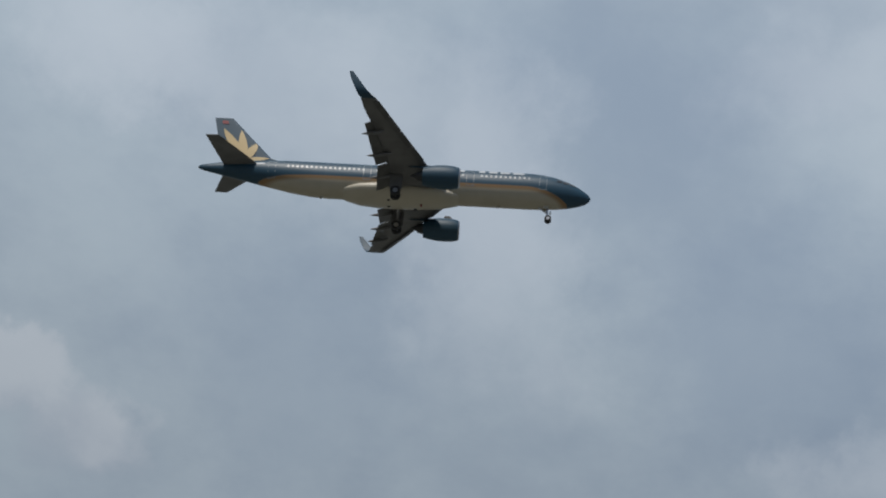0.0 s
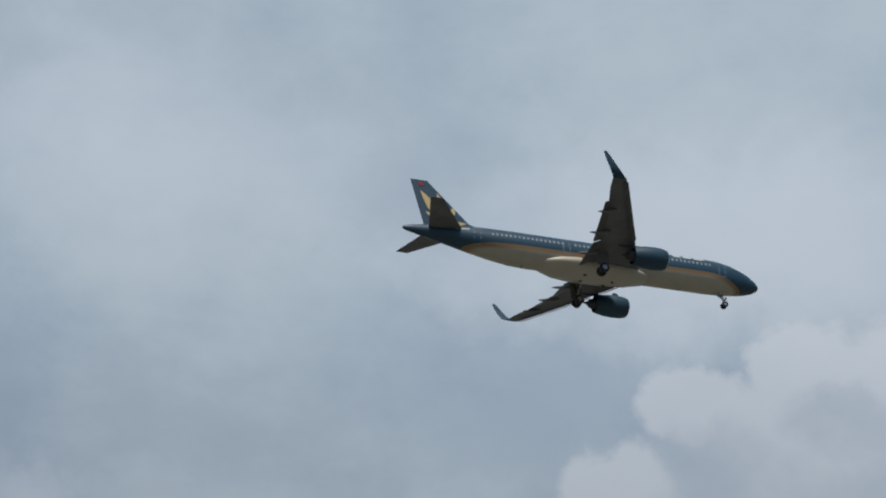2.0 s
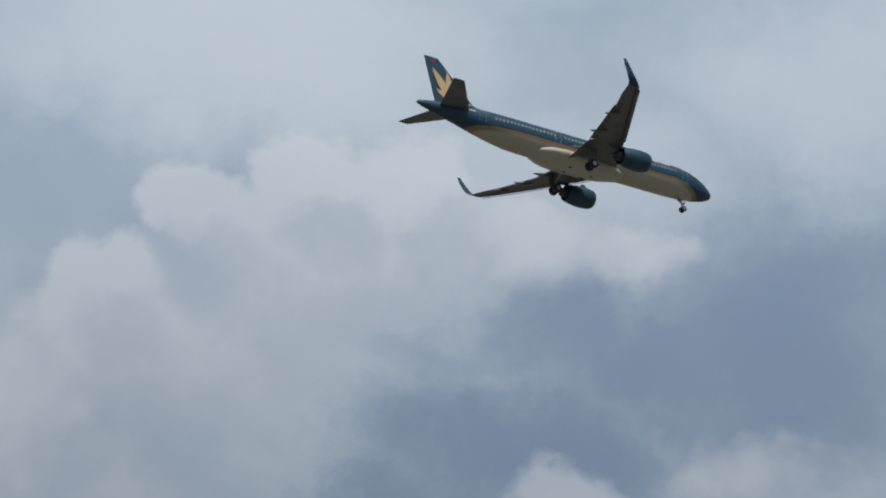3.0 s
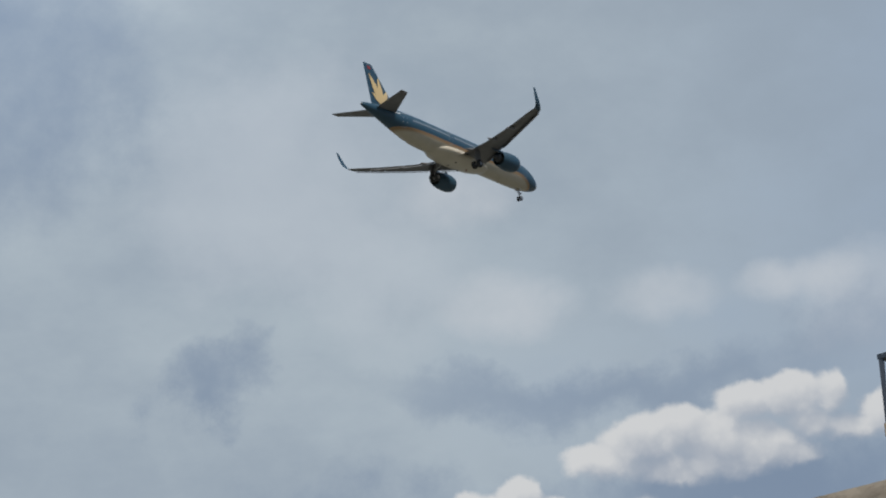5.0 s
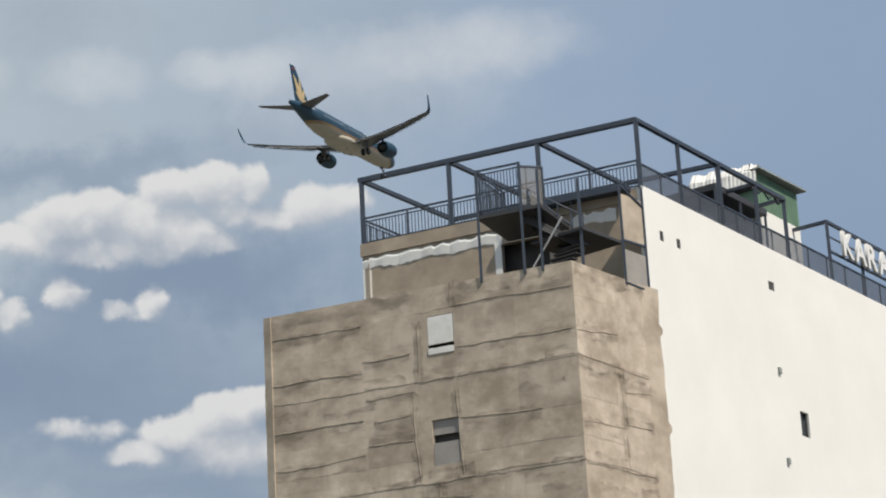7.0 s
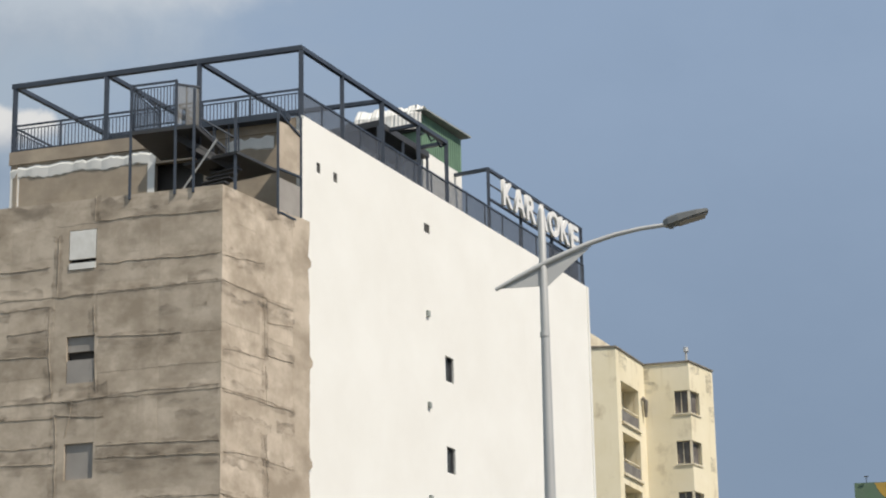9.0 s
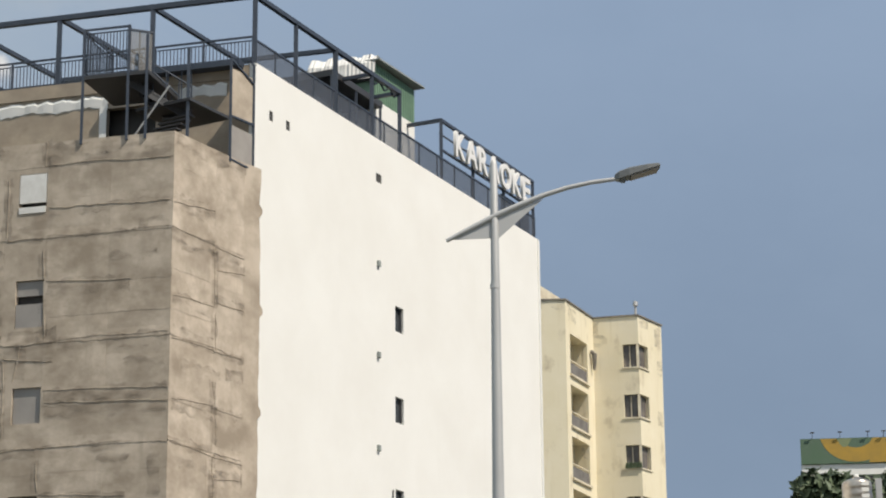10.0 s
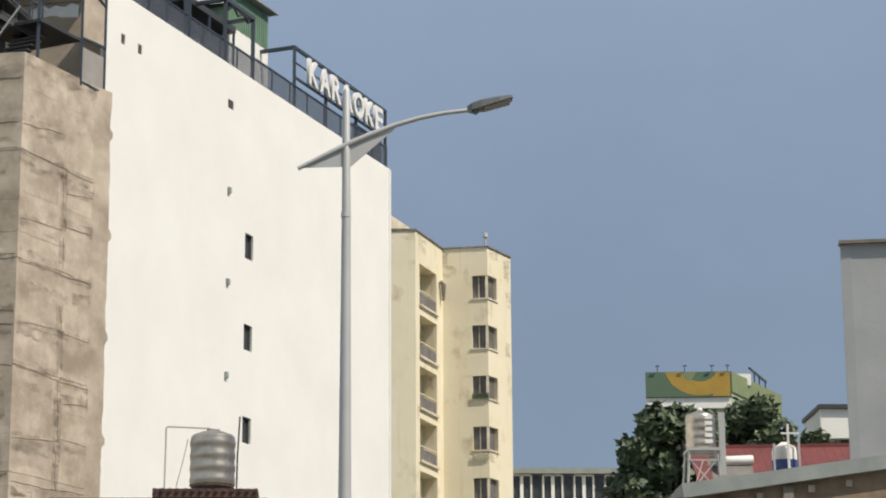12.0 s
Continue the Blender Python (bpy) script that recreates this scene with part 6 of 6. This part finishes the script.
            part("slat", bm, PLANE_FLAP, wing, "extended dark leading-edge slat")
        # flaps
        for y0, y1 in ((2.1, 6.3), (6.5, 13.2)):
            bm = bmesh.new()
            add_foils(bm, [foil(te(y) + (le(y) - te(y)) * 0.165, side * y, zz(y) - 0.24, (le(y) - te(y)) * (0.24 if y < 6.4 else 0.27), 0.075, 26) for y in (y0, (y0 + y1) / 2, y1)])
            part("flap", bm, PLANE_FLAP, wing, "lowered trailing-edge flap")
        for y, ln_ in ((4.1, 2.9), (8.0, 2.7), (11.7, 2.4)):
            bm = bmesh.new()
            x0 = te(y) + 1.5
            pts = [(x0 - f * ln_, side * y, zz(y) - 0.22 - 0.42 * math.sin(min(1, f * 1.3) * 1.5) - 0.25 * max(0, f - 0.6)) for f in (0, 0.12, 0.35, 0.6, 0.85, 1.0)]
            add_tube(bm, pts, [0.05, 0.16, 0.23, 0.21, 0.13, 0.03], 10)
            smooth_part(part("flap_track_fairing", bm, PLANE_GREY, wing, "pale canoe-shaped flap fairing"))
        # engine
        ey, ez, ex = side * 5.75, -2.25, -14.7
        engine = new("engine")
        engine.parent = plane
        engine["label"] = "large dark blue turbofan engine under the wing"

        def turned(prof):
            b_ = bmesh.new()
            loft(b_, [[b_.verts.new((ex - x, ey + r * math.cos(t), ez + r * math.sin(t) * (1.0 if math.sin(t) > 0 else 0.97))) for t in (2 * math.pi * k / 28 for k in range(28))] for x, r in prof], cap=False)
            return b_
        smooth_part(part("nacelle", turned([(0.12, 1.14), (0.3, 1.22), (0.8, 1.32), (1.6, 1.36), (2.6, 1.32), (3.5, 1.17), (4.1, 1.02), (4.12, 0.98), (3.3, 0.98)]), PLANE_BLUE, engine, "glossy deep blue engine cowling"))
        smooth_part(part("intake_lip", turned([(0.12, 1.14), (0.03, 1.09), (0.0, 1.04), (0.04, 0.99), (0.35, 0.98)]), PLANE_METAL, engine, "bare metal intake lip"))
        smooth_part(part("intake_duct", turned([(0.35, 0.98), (1.3, 1.02), (1.32, 0.02)]), PLANE_DARK, engine))
        smooth_part(part("exhaust_core", turned([(3.3, 0.98), (3.4, 0.72), (4.3, 0.62), (4.8, 0.5), (4.82, 0.34), (5.5, 0.05)]), PLANE_DARK, engine, "dark metal exhaust core"))
        bm = bmesh.new()
        add_foils(bm, [foil(ex - 0.9, ey, ez + 1.1, 4.6, 0.05, lean=(0, 1, 0)), foil(-17.2, ey, zz(5.75) + 0.02, 4.0, 0.05, lean=(0, 1, 0))])
        part("pylon", bm, PLANE_BLUE, engine)
        bm = bmesh.new()
        add_foils(bm, [foil(ex - 0.8, ey - side * 0.25, ez + 1.25, 1.1, 0.06, lean=(0, 1, 0)), foil(ex - 1.15, ey - side * 0.25, ez + 1.72, 0.6, 0.06, lean=(0, 1, 0))])
        part("strake", bm, PLANE_DARK, engine, "small dark nacelle strake")
        # main gear
        gear = new("main_landing_gear")
        gear.parent = plane
        gy = side * 3.8
        bm = bmesh.new()
        add_tube(bm, [(-21.7, gy - side * 0.1, -1.2), (-21.75, gy, -2.5), (-21.8, gy, -3.35)], [0.2, 0.17, 0.12], 12)
        part("strut", bm, PLANE_METAL, gear, "bare metal strut")
        bm = bmesh.new()
        add_tube(bm, [(-21.75, gy, -2.3), (-21.7, gy - side * 1.5, -1.5)], 0.09, 8)
        part("side_stay", bm, PLANE_METAL, gear)
        bm = bmesh.new()
        add_box(bm, (-22.5, gy + side * 0.28 - 0.03, -3.0), (-21.1, gy + side * 0.28 + 0.03, -1.2))
        part("gear_door", bm, PLANE_GREY, gear)
        for dy in (-0.46, 0.46):
            wheel(gear, (-21.8, gy + dy, -3.4), 0.58, 0.43)
        # tailplane
        bm = bmesh.new()
        add_foils(bm, [foil(-37.3 - (y - 0.6) * 0.80, side * y, 0.95 + y * 0.082, 4.3 + (1.5 - 4.3) * (y - 0.6) / 5.6, 0.05) for y in (0.6, 3.4, 6.0, 6.2)])
        smooth_part(part("tailplane", bm, PLANE_GREY, plane, "grey horizontal tailplane"), 60)
    # nose gear
    gear = new("nose_landing_gear")
    gear.parent = plane
    bm = bmesh.new()
    add_tube(bm, [(-4.9, 0, -1.8), (-4.8, 0, -2.8), (-4.72, 0, -3.5)], [0.14, 0.12, 0.09], 12)
    part("strut", bm, PLANE_METAL, gear, "bare metal strut")
    bm = bmesh.new()
    add_tube(bm, [(-4.8, 0, -2.8), (-6.0, 0, -1.9)], 0.07, 8)
    part("drag_brace", bm, PLANE_METAL, gear)
    for sy in (-1, 1):
        bm = bmesh.new()
        add_box(bm, (-5.3, sy * 0.34 - 0.02, -2.25), (-4.7, sy * 0.34 + 0.02, -1.85))
        part("gear_door", bm, PLANE_CREAM, gear)
        wheel(gear, (-4.72, sy * 0.25, -3.5), 0.38, 0.24)
    bm = bmesh.new()
    add_box(bm, (-4.55, -0.2, -2.75), (-4.4, 0.2, -2.5))
    part("taxi_light", bm, PLANE_METAL, gear)
    # fin
    bm = bmesh.new()

    def fin_le(z):
        return -36.1 - (z - 2.2) * 0.95

    def fin_te(z):
        return -42.1 - (z - 2.2) * 0.23

    secs = [foil(fin_le(z), 0, z, fin_le(z) - fin_te(z), 0.055, lean=(0, 1, 0)) for z in (1.3, 2.2, 4.0, 6.0, 7.55, 7.65)]
    add_foils(bm, secs)
    fin = smooth_part(part("fin", bm, PLANE_BLUE, plane, "deep blue tail fin with gold petals"), 60)
    bm = bmesh.new()
    add_foils(bm, [foil(-33.6, 0, 1.75, 4.0, 0.04, lean=(0, 1, 0)), foil(-36.3, 0, 2.5, 1.6, 0.07, lean=(0, 1, 0))])
    part("dorsal_fillet", bm, PLANE_BLUE, plane)

    def half_thick(x, z):
        ch = fin_le(z) - fin_te(z)
        u = min(max((fin_le(z) - x) / ch, 0.0), 1.0)
        return 0.055 * ch * (1.48 * math.sqrt(u) - 0.63 * u - 1.758 * u * u + 1.4215 * u ** 3 - 0.5075 * u ** 4)

    # petals: plain pointed shapes fanning out from the fin's foot
    for side in (-1, 1):
        for ang, ln_, wd in ((-82, 2.9, 0.32), (-31, 2.9, 0.58), (9, 4.1, 0.60), (33, 5.0, 0.62), (58, 2.6, 0.38)):
            bm = bmesh.new()
            a_ = radians(ang)
            row0 = row1 = None
            for i in range(11):
                f = i / 10
                w_ = wd * math.sin(math.pi * min(f * 0.93 + 0.07, 1.0)) ** 0.8 * (1 - 0.25 * f)
                cx, cz = -39.5 - math.sin(a_) * ln_ * f, 2.05 + math.cos(a_) * ln_ * f
                cur = []
                for s in (-1, 0, 1):
                    x, z = cx + s * w_ * math.cos(a_), cz + s * w_ * -math.sin(a_) * -1
                    z = min(max(z, 1.7), 7.5)
                    x = min(max(x, fin_te(z) + 0.05), fin_le(z) - 0.12)
                    cur.append(bm.verts.new((x, side * (half_thick(x, z) + 0.035 + 0.004 * (ang > 0)), z)))
                if row0:
                    for j in range(2):
                        bm.faces.new((row0[j], row0[j + 1], cur[j + 1], cur[j]))
                row0 = cur
            part("petal", bm, PLANE_GOLD, fin, "plain gold petal shape")
        bm = bmesh.new()
        vs = []
        for x, z in ((-41.65, 6.85), (-42.4, 6.85), (-42.5, 7.3), (-41.85, 7.3)):
            vs.append(bm.verts.new((x, side * (half_thick(x, z) + 0.03), z)))
        bm.faces.new(vs)
        part("red_mark", bm, PLANE_RED, fin, "small plain red rectangle")
    # lights and aerials
    bm = bmesh.new()
    bmesh.ops.create_uvsphere(bm, u_segments=10, v_segments=6, radius=0.14, matrix=Matrix.Translation((-19.0, 0, -2.58)))
    part("beacon", bm, PLANE_RED, plane, "small red belly beacon")
    bm = bmesh.new()
    bmesh.ops.create_uvsphere(bm, u_segments=10, v_segments=6, radius=0.10, matrix=Matrix.Translation((-44.52, 0, 0.92)))
    part("tail_light", bm, PLANE_WHITE, plane, "small white tail light")
    for x in (-10.0, -30.0):
        bm = bmesh.new()
        add_foils(bm, [foil(x, 0, -2.0, 0.5, 0.1, lean=(0, 1, 0)), foil(x - 0.25, 0, -2.4, 0.22, 0.1, lean=(0, 1, 0))])
        part("blade_aerial", bm, PLANE_CREAM, plane)
    for x, y in ((-22.5, 0.7), (-22.5, -0.7), (-19.5, 1.1)):
        bm = bmesh.new()
        add_box(bm, (x - 0.35, y - 0.12, -2.56), (x, y + 0.12, -2.46))
        part("belly_vent", bm, PLANE_DARK, plane)
    plane.matrix_world = pose(-3.288, 10.766, 8.006, 1.099, -6.578, 78.938) @ Matrix.Scale(0.0310, 4)
    return plane


build_airliner()
